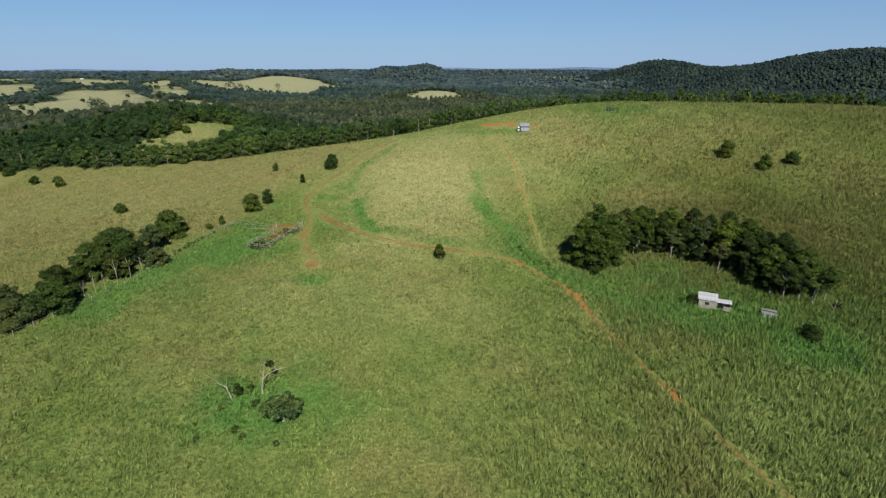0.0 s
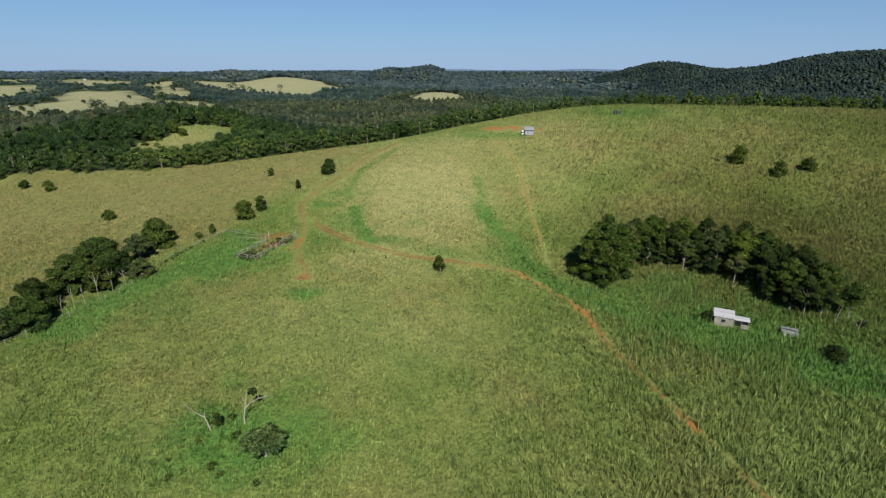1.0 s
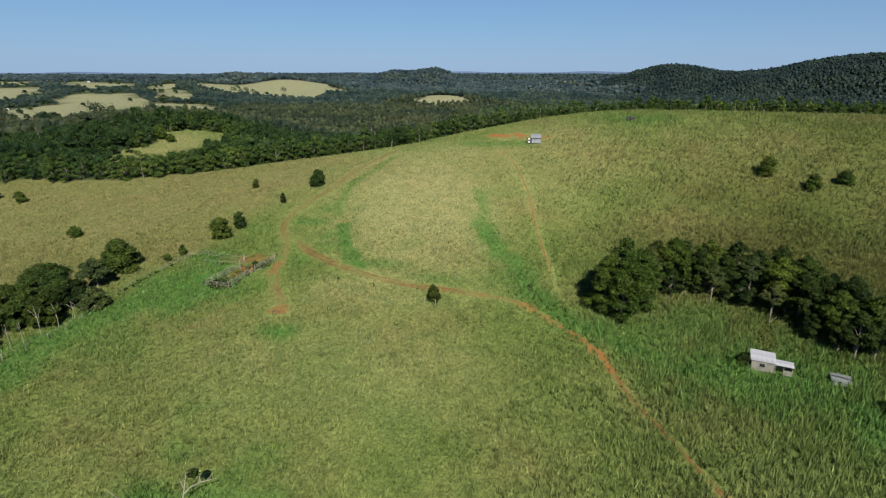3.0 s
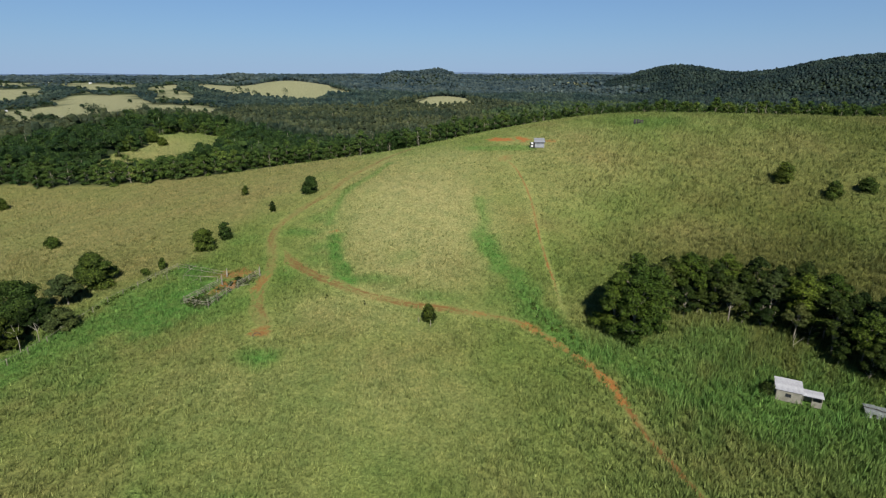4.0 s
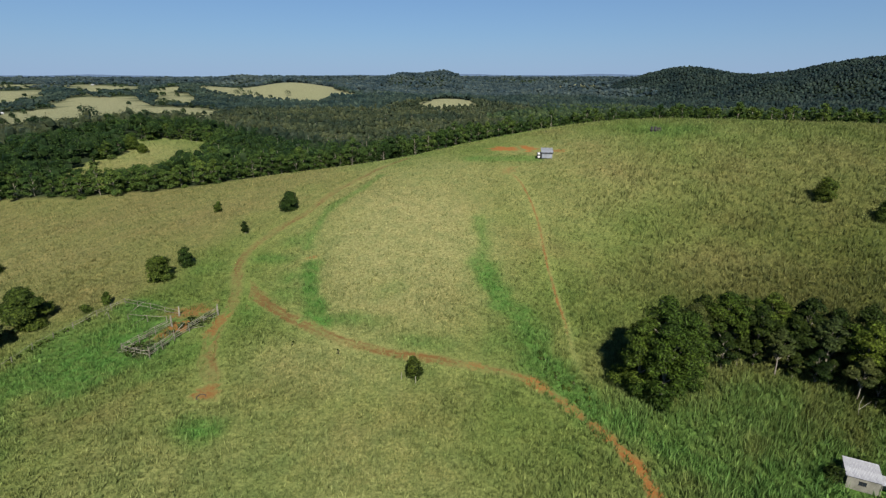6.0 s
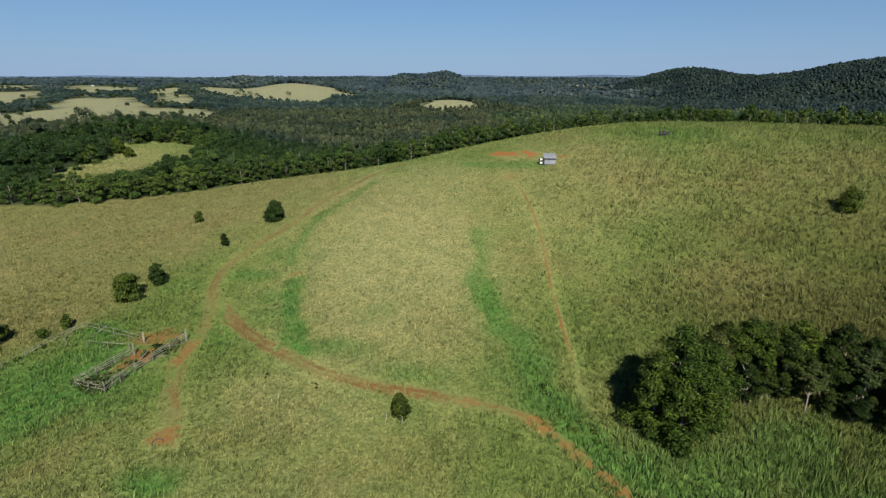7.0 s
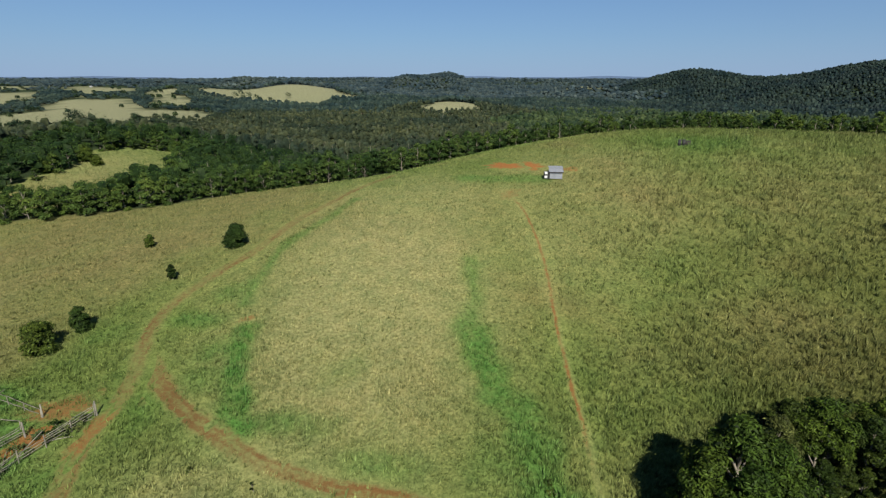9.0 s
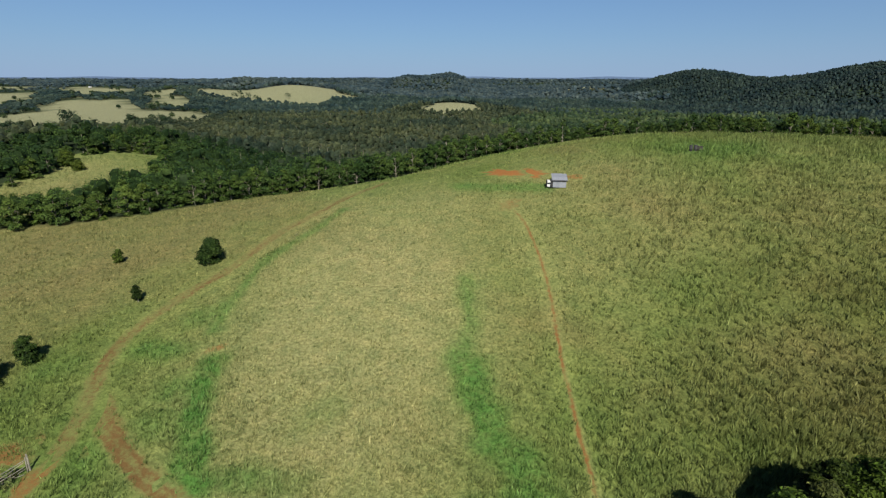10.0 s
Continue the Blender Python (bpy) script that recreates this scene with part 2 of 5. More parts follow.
m_black = plain("black_rubber", (0.012, 0.012, 0.012), (0.03, 0.03, 0.03), 2.0, 0.8)
m_glass, n, l, b = material("window_glass")
b.inputs["Base Color"].default_value, b.inputs["Roughness"].default_value = (0.02, 0.025, 0.03, 1), 0.05

# ---- the lie of the land ----
# heights of the home hill above the valley, on a 50 m lattice (rows from y = 20, columns from x = -200)
HILL = np.array([
    [-0.3, -0.8, -1.2, -1.5, -2.0, -3.0, -3.6, -4.2, -4.9],
    [-0.8, -0.6, 0.2, 1.6, 1.1, -1.3, -1.9, -0.7, 1.2],
    [-1.3, -0.6, 0.3, 1.8, 0.7, -1.3, -0.5, 2.7, 7.3],
    [-1.3, -0.1, 1.5, 4.3, 3.7, 1.9, 3.7, 6.8, 11.3],
    [0.3, 2.5, 3.1, 4.6, 8.5, 8.2, 8.9, 8.6, 9.6],
    [3.9, 6.6, 4.0, -1.5, 3.9, 8.2, 7.8, 6.5, 4.8],
    [8.2, 8.8, 5.2, -1.4, 1.7, 6.8, 5.1, 3.2, 0.9]])
# far hills: x, y, height, half-width across, half-width along
FAR_HILLS = [(-370, 1330, 24, 110, 190), (-470, 1380, 12, 90, 170), (-48, 2200, 44, 62, 200), (-668, 1777, 28, 58, 120), (-600, 1850, 13, 130, 150), (-204, 2280, 43, 100, 200),
             (-895, 2300, 9, 60, 200), (-595, 2350, 2, 226, 200), (566, 1500, 66, 84, 200), (825, 1060, 63, 145, 190), (730, 1180, 20, 90, 160),
             (1054, 1000, 16, 193, 200), (-10, 850, 15, 60, 60), (345, 1720, 27, 90, 90), (1250, 2200, 20, 300, 300)]


def smooth(a, b, v):
    t = np.clip((v - a) / (b - a), 0, 1)
    return t * t * (3 - 2 * t)


def land(x, y):
    """Height of the ground at x, y (arrays)."""
    x, y = np.asarray(x, float), np.asarray(y, float)
    z = np.full(x.shape, -6.0)
    for j in range(7):
        gy = np.exp(-((y - (20 + 50 * j)) ** 2) / 3528)
        for i in range(9):
            z = z + HILL[j, i] * gy * np.exp(-((x - (-200 + 50 * i)) ** 2) / 3528)
    for hx, hy, h, sx, sy in FAR_HILLS:
        z = z + h * np.exp(-((x - hx) / sx) ** 2 / 2 - ((y - hy) / sy) ** 2 / 2)
    d = np.hypot(x, y)
    west = smooth(-0.36, -0.5, x / np.maximum(y, 1.0)) * (y > 0)
    z = z + west * np.clip((d - 560) * 0.03, 0, 29) + (1 - west) * 39 * smooth(1700, 3600, d)
    z = z + smooth(450, 900, d) * 3.0 * (np.sin(x / 97 + 1.3) * np.sin(y / 131) + 0.6 * np.sin(x / 41 + y / 57))
    return z


def at(x, y):
    return float(land(np.array([x]), np.array([y]))[0])


EDGE_X = [-3000, -400, -178, -140, -100, -75, -56, -42, -25, -8, 10, 30, 50, 70, 90, 110, 130, 150, 165, 200, 260, 400, 3000]
EDGE_Y = [300, 225, 214, 208, 203, 211, 226, 231, 229, 234, 260, 278, 286, 282, 274, 264, 253, 242, 231, 210, 178, 124, 94]
# open paddocks among the woods: x, y, half-width, half-depth
PADDOCKS = [(-114.5, 256, 16.5, 32), (-370, 1185, 130, 170), (-265, 1200, 60, 80), (-12, 806, 34, 50), (345, 1712, 48, 50),
            (420, 870, 22, 18)]


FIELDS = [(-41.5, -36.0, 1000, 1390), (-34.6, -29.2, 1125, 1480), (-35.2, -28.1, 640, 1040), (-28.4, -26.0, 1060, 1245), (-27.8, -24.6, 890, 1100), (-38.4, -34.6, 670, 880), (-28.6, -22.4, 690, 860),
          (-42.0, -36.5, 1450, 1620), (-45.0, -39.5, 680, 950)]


def open_ground(x, y, grow=0.0):
    """1 on grass, 0 in the woods; grow lets the grass run in under the first trees."""
    wob = 3.0 * np.sin(x / 9.0) + 2.0 * np.sin(x / 4.1 + 1)
    o = smooth(3, -3, y - np.interp(x, EDGE_X, EDGE_Y) - 0.5 * wob - 12 * grow)
    for px, py, a, b_ in PADDOCKS:
        ang = np.arctan2(y - py, x - px)
        r = np.hypot((x - px) / a, (y - py) / b_) * (1 + 0.13 * np.sin(3 * ang + px) + 0.08 * np.sin(5 * ang + py))
        o = np.maximum(o, smooth(1.05 + grow, 0.95 + grow, r))
    # straw paddocks in the west between belts of trees, laid out from the camera's start: bearing from, to, distance
    # from, to
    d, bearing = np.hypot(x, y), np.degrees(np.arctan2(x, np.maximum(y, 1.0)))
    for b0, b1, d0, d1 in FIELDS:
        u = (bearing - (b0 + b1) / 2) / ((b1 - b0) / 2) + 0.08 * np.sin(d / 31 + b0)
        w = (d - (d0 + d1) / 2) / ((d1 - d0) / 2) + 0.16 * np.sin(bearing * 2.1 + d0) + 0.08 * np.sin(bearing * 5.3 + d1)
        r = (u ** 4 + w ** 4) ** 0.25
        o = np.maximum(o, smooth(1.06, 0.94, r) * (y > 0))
    return o


def along(x, y, pts):
    """Distance from x, y to a line of points."""
    best = np.full(np.shape(x), 1e9)
    for (ax, ay), (bx, by) in zip(pts, pts[1:]):
        dx, dy = bx - ax, by - ay
        t = np.clip(((x - ax) * dx + (y - ay) * dy) / (dx * dx + dy * dy), 0, 1)
        best = np.minimum(best, np.hypot(x - ax - t * dx, y - ay - t * dy))
    return best


MAIN_TRACK = [(47, 46), (43.8, 54.6), (40.7, 63), (37.8, 71.5), (36.4, 75.3), (35, 79.5), (32.5, 86.9), (30.4, 91.9), (28.8, 100.4), (28, 104), (25.2, 108.1), (22.4, 111.2), (20.1, 114.1), (17.2, 116.8),
              (13.6, 118.6), (8.5, 119.3), (5.7, 119.6), (2, 120.3), (-1.7, 120.6), (-5.5, 120.9), (-9.5, 122), (-13.6, 123.3), (-18.5, 125.8), (-23.5, 128.6), (-28, 132), (-32, 135.9), (-36.6, 140.8)]
WEST_TRACK = [(-33.5, 127.8), (-34.4, 132.4), (-35, 136.4), (-37, 141.3), (-38.2, 145.8), (-39.1, 151), (-38.1, 157), (-36.3, 162), (-34.9, 166.3), (-32.6, 170.2), (-30.8, 175.1), (-29.1, 182.2), (-27, 189.6), (-23.1, 197.4), (-19.3, 208.5), (-10.6, 224.5)]
FOOT_TRACK = [(24.3, 122), (24.5, 131), (24.1, 139.5), (23.9, 149.8), (23.8, 159.8), (23.8, 169), (23.5, 176), (22.7, 182.5), (22, 187.5), (20.4, 193), (19, 197), (17.5, 202.6)]
YARD_TRACK = [(-34.7, 129.5), (-33.9, 126.3), (-33.4, 121.6), (-32.3, 117.8), (-30.2, 114), (-28.6, 111.1), (-28.9, 108.6)]

LUSH_LINES = [([(-17.4, 128), (-18.9, 130.6), (-20.4, 134.4), (-22.2, 138.7), (-23.3, 143.6), (-24.2, 146.4)], 1.6, 1.0), ([(-27.1, 153.7), (-27.5, 159.8), (-27.4, 166.3), (-26.7, 175.2), (-23.5, 182.1), (-19.9, 189.9), (-17.3, 199.7)], 0.9, 0.68),
              ([(10.2, 170), (10.6, 160), (10.6, 150)], 1.2, 0.62), ([(10.6, 150), (11.8, 143), (13.5, 136.5)], 2.0, 0.95), ([(13.5, 136.5), (17, 133), (17.7, 126), (19.1, 122), (21.4, 117.6), (24.2, 112.5), (31, 108), (40, 100)], 2.6, 0.85),
              ([(-66, 91.7), (-61.3, 104.5), (-56, 111), (-54.5, 118), (-47, 122)], 5.0, 0.8), ([(9, 210), (18, 206.5), (28, 206)], 2.0, 0.7), ([(28, 111), (33, 108), (40, 110), (52, 116)], 4.0, 0.6)]
LUSH_SPOTS = [(-26.5, 102.6, 4.0, 3.0, 1.0), (0.1, 124.2, 5, 2, 0.55), (-12.5, 129, 6, 2.6, 0.65), (-7, 139, 5, 5, 0.32), (-32.2, 149, 4.5, 2.4, 0.75), (-26.4, 142, 2.6, 3.6, 0.62), (-25.5, 136, 3.4, 3, 0.5), (-31, 157, 3, 4, 0.5), (-44, 145.5, 6, 3, 0.35), (-30, 130.5, 3, 4, 0.5), (-36, 118, 4, 4, 0.45), (-20, 75, 5, 4, 0.5), (-31, 75.5, 3.4, 3.4, 0.55), (-33.3, 82.8, 2.6, 2.6, 0.35), (-11.5, 65.5, 4, 3, 0.45), (-26, 65, 12, 9, 0.95), (-18, 68, 4, 3, 0.6), (-33, 60, 5, 4, 0.6), (55, 101, 24, 12, 0.85), (70, 88, 14, 10, 0.9), (82, 92, 30, 28, 0.42), (48, 78, 26, 22, 0.25), (-48, 117, 11, 14, 1.0), (-54, 100, 10, 10, 0.5), (-50.5, 131, 5, 3.5, 0.9), (75, 228, 20, 10, 0.4), (48, 112, 12, 8, 0.5), (15, 127, 5, 6, 0.4)]
DRY_SPOTS = [(-7, 160, 24, 47, 0.76), (75, 205, 52, 48, 0.22), (-3, 190, 24, 32, 0.55), (-100, 150, 44, 45, 0.32), (-100, 180, 70, 34, 0.2), (-75, 190, 60, 28, 0.22), (-14, 118, 16, 10, 0.4), (118, 150, 32, 42, 0.2), (72, 62, 38, 34, 0.5), (-15, 95, 28, 16, 0.25), (65, 160, 22, 12, 0.15), (45, 212, 30, 24, 0.3), (34, 188, 34, 30, 0.3), (-119, 258, 24, 40, 0.5), (-300, 1300, 200, 150, 1.0), (-40, 215, 40, 20, 0.25)]


def cover(x, y):
    """Damp, dry and wooded shares of the ground."""
    lush, dry = np.zeros(np.shape(x)), np.zeros(np.shape(x))
    wob = 1 + 0.35 * np.sin(x / 2.3 + y / 3.1) + 0.35 * np.sin(x / 1.1 - y / 1.7 + 2) + 0.3 * np.sin(y / 4.7 + 1)
    for pts, w, a in LUSH_LINES:
        lush = np.maximum(lush, a * smooth(1.9, 0.5, along(x, y, pts) / (w * (0.55 + 0.45 * wob))))
    for sx, sy, a, b_, amt in LUSH_SPOTS:
        lush = np.maximum(lush, amt * smooth(1.35, 0.25, np.hypot((x - sx) / a, (y - sy) / b_) / (0.6 + 0.4 * wob)))
    for sx, sy, a, b_, amt in DRY_SPOTS:
        dry = np.maximum(dry, amt * smooth(1.3, 0.3, np.hypot((x - sx) / a, (y - sy) / b_)))
    # rank tone grows to the right, carrying the light's fall-off as well
    dry = 0.35 * (1 - (0.4 + 0.4 * smooth(225, 150, y)) * smooth(15, 75, x - 0.1 * (y - 120)) - 0.1 * smooth(-30, -75, x)) + 0.65 * dry
    dry = np.maximum(dry, 0.44 * smooth(2.0, 0.6, along(x, y, FOOT_TRACK) + 0.3 * wob))
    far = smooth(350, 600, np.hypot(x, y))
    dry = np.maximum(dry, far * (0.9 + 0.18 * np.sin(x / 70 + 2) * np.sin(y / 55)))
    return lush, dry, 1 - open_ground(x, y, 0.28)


# ---- mesh helpers ----
def browned(x, y):
    """Share of sun-browned, grazed-down grass: the western paddock and patches on the hill."""
    fence_x = np.interp(y, [72, 125, 135, 150, 180, 220], [-82, -58, -48, -43, -38, -26])
    amt = 0.72 * smooth(0, -12, x - fence_x)
    for sx, sy, a, b_, most in ((42, 192, 34, 30, 0.42), (95, 190, 40, 28, 0.38), (60, 150, 30, 12, 0.3)):
        amt = np.maximum(amt, most * smooth(1.3, 0.3, np.hypot((x - sx) / a, (y - sy) / b_)))
    return amt * (0.8 + 0.2 * np.sin(x / 7.3 + np.sin(y / 5.0)) * np.sin(y / 6.1 + 1)) * smooth(245, 218, y)


def mesh_from(name, verts, faces, mat, smoothed=False, layer=None):
    """A mesh from arrays: faces is an (n, k) array, or a list of such arrays."""
    me = bpy.data.meshes.new(name)
    groups = faces if isinstance(faces, list) else [faces]
    verts = np.asarray(verts, np.float32)
    loops = np.concatenate([np.asarray(f, np.int32).ravel() for f in groups])
    sizes = np.concatenate([np.full(len(f), np.asarray(f).shape[1], np.int32) for f in groups])
    me.vertices.add(len(verts))
    me.vertices.foreach_set("co", verts.ravel())
    me.loops.add(len(loops))
    me.loops.foreach_set("vertex_index", loops)
    me.polygons.add(len(sizes))
    me.polygons.foreach_set("loop_start", np.concatenate([[0], np.cumsum(sizes)[:-1]]).astype(np.int32))
    me.polygons.foreach_set("loop_total", sizes)
    me.polygons.foreach_set("use_smooth", np.full(len(sizes), smoothed))
    if layer is not None:
        buff = me.attributes.new("browned", "FLOAT", "POINT")
        buff.data.foreach_set("value", browned(verts[:, 0], verts[:, 1]).astype(np.float32))
        col = me.attributes.new("cover", "FLOAT_COLOR", "POINT")
        col.data.foreach_set("color", np.column_stack([*layer, np.ones(len(verts))] if len(layer) == 3 else layer).astype(np.float32).ravel())
    me.materials.append(mat)
    me.update(calc_edges=True)
    return me


def part(name, data, parent, label="", m=None):
    ob = new(name, data)
    ob.parent = parent
    if m is not None:
        ob.matrix_basis = m
    if label:
        tagged(ob, label)
    return ob


def holder(name, m, label, category, group="", kind=""):
    ob = new(name)
    ob.empty_display_size = 0.2
    ob.matrix_basis = m
    return tagged(ob, label, category, group, kind)


def bm_mesh(name, bm, mat, smoothed=False):
    me = bpy.data.meshes.new(name)
    for f in bm.faces:
        f.smooth = smoothed
    bm.to_mesh(me)
    bm.free()
    me.materials.append(mat)
    return me


def box_bm(sx, sy, sz, bevel=0.02, bm=None, m=None):
    bm = bm or bmesh.new()
    made = bmesh.ops.create_cube(bm, size=1, matrix=(m or Matrix()) @ Matrix.Diagonal((sx, sy, sz, 1)))
    if bevel:
        edges = {e for v in made["verts"] for e in v.link_edges}
        bmesh.ops.bevel(bm, geom=list(edges), offset=bevel, segments=1, affect="EDGES")
    return bm


def tube(paths, sides=6):
    """Tapered round limbs: each path is a list of (x, y, z, radius)."""
    vs, fs, off = [], [], 0
    for path in paths:
        p = np.array(path, float)
        for k in range(len(p)):
            d = p[min(k + 1, len(p) - 1), :3] - p[max(k - 1, 0), :3]
            d /= np.linalg.norm(d) + 1e-9
            a = np.cross(d, (0.31, 0.95, 0.05) if abs(d[1]) < 0.9 else (1, 0, 0))
            a /= np.linalg.norm(a)
            b_ = np.cross(d, a)
            for s in range(sides):
                t = 2 * math.pi * s / sides
                vs.append(p[k, :3] + p[k, 3] * (math.cos(t) * a + math.sin(t) * b_))
        for k in range(len(p) - 1):
            for s in range(sides):
                s2 = (s + 1) % sides
                fs.append((off + k * sides + s, off + k * sides + s2, off + (k + 1) * sides + s2, off + (k + 1) * sides + s))
        off += len(p) * sides
    return np.array(vs), np.array(fs)


def sprays(rng, centre, normal, size, loose=0.38):
    """Leaf sprays: one bent four-cornered piece at each centre, facing about its normal."""
    k = len(centre)
    nrm = normal + rng.normal(0, loose, (k, 3))
    nrm /= np.linalg.norm(nrm, axis=1)[:, None] + 1e-9
    ref = rng.normal(0, 1, (k, 3))
    u = np.cross(nrm, ref)
    u /= np.linalg.norm(u, axis=1)[:, None] + 1e-9
    v = np.cross(nrm, u)
    s = (size * rng.uniform(0.6, 1.3, k))[:, None]
    a, b_ = u * s, v * s * rng.uniform(0.35, 0.8, k)[:, None]
    drop = nrm * s * 0.25
    quad = np.stack([centre - a - drop, centre - b_, centre + a - drop, centre + b_], 1).reshape(-1, 3)
    return quad, np.arange(4 * k, dtype=np.int32).reshape(-1, 4)


ICO_G = (1 + 5 ** 0.5) / 2
ICO = np.array([(-1, ICO_G, 0), (1, ICO_G, 0), (-1, -ICO_G, 0), (1, -ICO_G, 0), (0, -1, ICO_G), (0, 1, ICO_G), (0, -1, -ICO_G), (0, 1, -ICO_G), (ICO_G, 0, -1), (ICO_G, 0, 1), (-ICO_G, 0, -1), (-ICO_G, 0, 1)]) / 1.902
ICO_TRI = np.array([(0, 11, 5), (0, 5, 1), (0, 1, 7), (0, 7, 10), (0, 10, 11), (1, 5, 9), (5, 11, 4), (11, 10, 2), (10, 7, 6), (7, 1, 8), (3, 9, 4), (3, 4, 2), (3, 2, 6), (3, 6, 8), (3, 8, 9), (4, 9, 5), (2, 4, 11), (6, 2, 10), (8, 6, 7), (9, 8, 1)])
BALL = ICO @ np.array(Euler((0.4, 0.3, 0.2)).to_matrix())
ICO_TRI = ICO_TRI[BALL[ICO_TRI].mean(1)[:, 2] > -0.35]


def crown_cloud(rng, lobes, count, size):
    """Leaf sprays spread over the outside of some rounded lobes (x, y, z, rx, ry, rz)."""
    lobes = np.array(lobes, float)
    area = lobes[:, 3] * lobes[:, 5]
    pick = rng.choice(len(lobes), count, p=area / area.sum())
    d = rng.normal(0, 1, (count, 3))
    d /= np.linalg.norm(d, axis=1)[:, None]
    d[:, 2] = np.where(d[:, 2] < -0.3, -d[:, 2], d[:, 2])
    L = lobes[pick]
    reach = 1.02 - 0.45 * rng.random((count, 1)) ** 1.8 + 0.22 * (rng.random((count, 1)) < 0.12)
    ctr = L[:, :3] + d * L[:, 3:] * reach + rng.normal(0, 0.05, (count, 3)) * L[:, 3:4]
    v, _ = sprays(rng, ctr, d + np.array((0, 0, 0.5)), np.full(count, size * 1.2))
    v = v.reshape(-1, 4, 3)[:, :3].reshape(-1, 3)
    return v, np.arange(len(v), dtype=np.int32).reshape(-1, 3)


def tree_meshes(name, seed, height, spread, bare, count, size, leaf, lobes=9, lean=0.0, trunk=0.2, tight=1.0):
    """Trunk with limbs, and a crown of lobes over the bare part of the stem."""
    rng = np.random.default_rng(seed)
    top = np.array((rng.normal(0, 0.25) + lean, rng.normal(0, 0.25), height))
    lob, paths = [], [[(0, 0, -0.5, trunk * 1.35), (0.02, 0, 0.4, trunk), *[(top[0] * t, top[1] * t, height * t * 0.9, trunk * (1 - 0.8 * t)) for t in (0.25, 0.5, 0.75, 1)]]]
    for k in range(lobes):
        t = bare + (1 - bare) * (k + 0.6) / lobes
        prof = math.sin(math.pi * min(1, 0.18 + 0.78 * (t - bare) / (1 - bare))) ** 0.7
        ang, r = 2.4 * k + rng.uniform(-0.5, 0.5), spread * prof * rng.uniform(0.42, 0.85) * tight
        c = (top[0] * t + r * math.cos(ang), top[1] * t + r * math.sin(ang), height * t * 0.93)
        rad = spread * rng.uniform(0.32, 0.5) * (0.55 + 0.5 * prof) * (2 - tight)
        lob.append((*c, rad, rad, rad * rng.uniform(0.45, 0.75) * (2 - tight)))
        z0 = height * max(0.15, t - 0.22)
        paths.append([(top[0] * z0 / height, top[1] * z0 / height, z0 * 0.9, trunk * 0.45), ((c[0] + top[0] * t) * 0.55, (c[1] + top[1] * t) * 0.55, (z0 + c[2]) / 2, trunk * 0.3), (*c, trunk * 0.1)])
    for k in range(lobes * 2):
        bx, by, bz, br = lob[int(rng.integers(0, lobes))][:4]
        o = rng.normal(0, 1, 3)
        o /= np.linalg.norm(o)
        sr = br * rng.uniform(0.28, 0.5) * tight
        lob.append((bx + o[0] * br * 0.95, by + o[1] * br * 0.95, max(height * bare * 0.8, bz + o[2] * br * 0.7), sr, sr, sr * rng.uniform(0.4, 0.75)))
    lob.append((top[0], top[1], height * 0.93, spread * 0.34, spread * 0.34, height * 0.07 + spread * 0.12))
    tv, tf = tube(paths, 6)
    cv, cf = crown_cloud(rng, lob, count, size)
    # inner lumps coloured near black, standing in for the shade deep in the crown
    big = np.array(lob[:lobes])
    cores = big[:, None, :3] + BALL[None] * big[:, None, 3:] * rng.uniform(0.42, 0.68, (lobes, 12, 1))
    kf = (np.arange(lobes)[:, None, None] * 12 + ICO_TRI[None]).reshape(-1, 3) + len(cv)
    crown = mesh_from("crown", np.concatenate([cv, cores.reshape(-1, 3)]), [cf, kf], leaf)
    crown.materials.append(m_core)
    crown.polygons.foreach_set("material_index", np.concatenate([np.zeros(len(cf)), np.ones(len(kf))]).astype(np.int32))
    return mesh_from("trunk", tv, tf, m_bark, True), crown


def tree(name, meshes, x, y, label, category, group="", turn=0.0, size=1.0, sink=0.15, bark=""):
    ob = holder(name, Matrix.Translation((x, y, at(x, y) - sink)) @ Matrix.Rotation(turn, 4, "Z") @ Matrix.Scale(size, 4), label, category, group)
    part("trunk", meshes[0], ob, bark)
    part("crown", meshes[1], ob)
    return ob


# ---- ground ----
def stretched(lo, hi, fine_lo, fine_hi, step, grow):
    v = list(np.arange(fine_lo, fine_hi + 0.1, step))
    s = step
    while v[-1] < hi:
        s *= grow
        v.append(v[-1] + s)
    s = step
    while v[0] > lo:
        s *= grow
        v.insert(0, v[0] - s)
    return np.array(v)


gx, gy = stretched(-4700, 4700, -150, 150, 1.5, 1.06), stretched(-4700, 4700, 44, 262, 1.5, 1.06)
X, Y = np.meshgrid(gx, gy)
X, Y = X.ravel(), Y.ravel()
rng = np.random.default_rng(3)
Z = land(X, Y) + rng.normal(0, 0.035, X.shape) * (np.hypot(X, Y - 140) < 260)
nx, ny = len(gx), len(gy)
q = (np.arange(ny - 1)[:, None] * nx + np.arange(nx - 1)[None, :]).ravel()
# fourth cover value: grass turns to the hazed tone between 400 and 640 m
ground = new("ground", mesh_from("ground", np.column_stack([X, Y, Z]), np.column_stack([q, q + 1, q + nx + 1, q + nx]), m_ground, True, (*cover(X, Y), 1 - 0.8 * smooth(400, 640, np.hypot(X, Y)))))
tagged(ground, "rolling green and straw-coloured pasture hill above wooded valley", "ground", kind="structure")


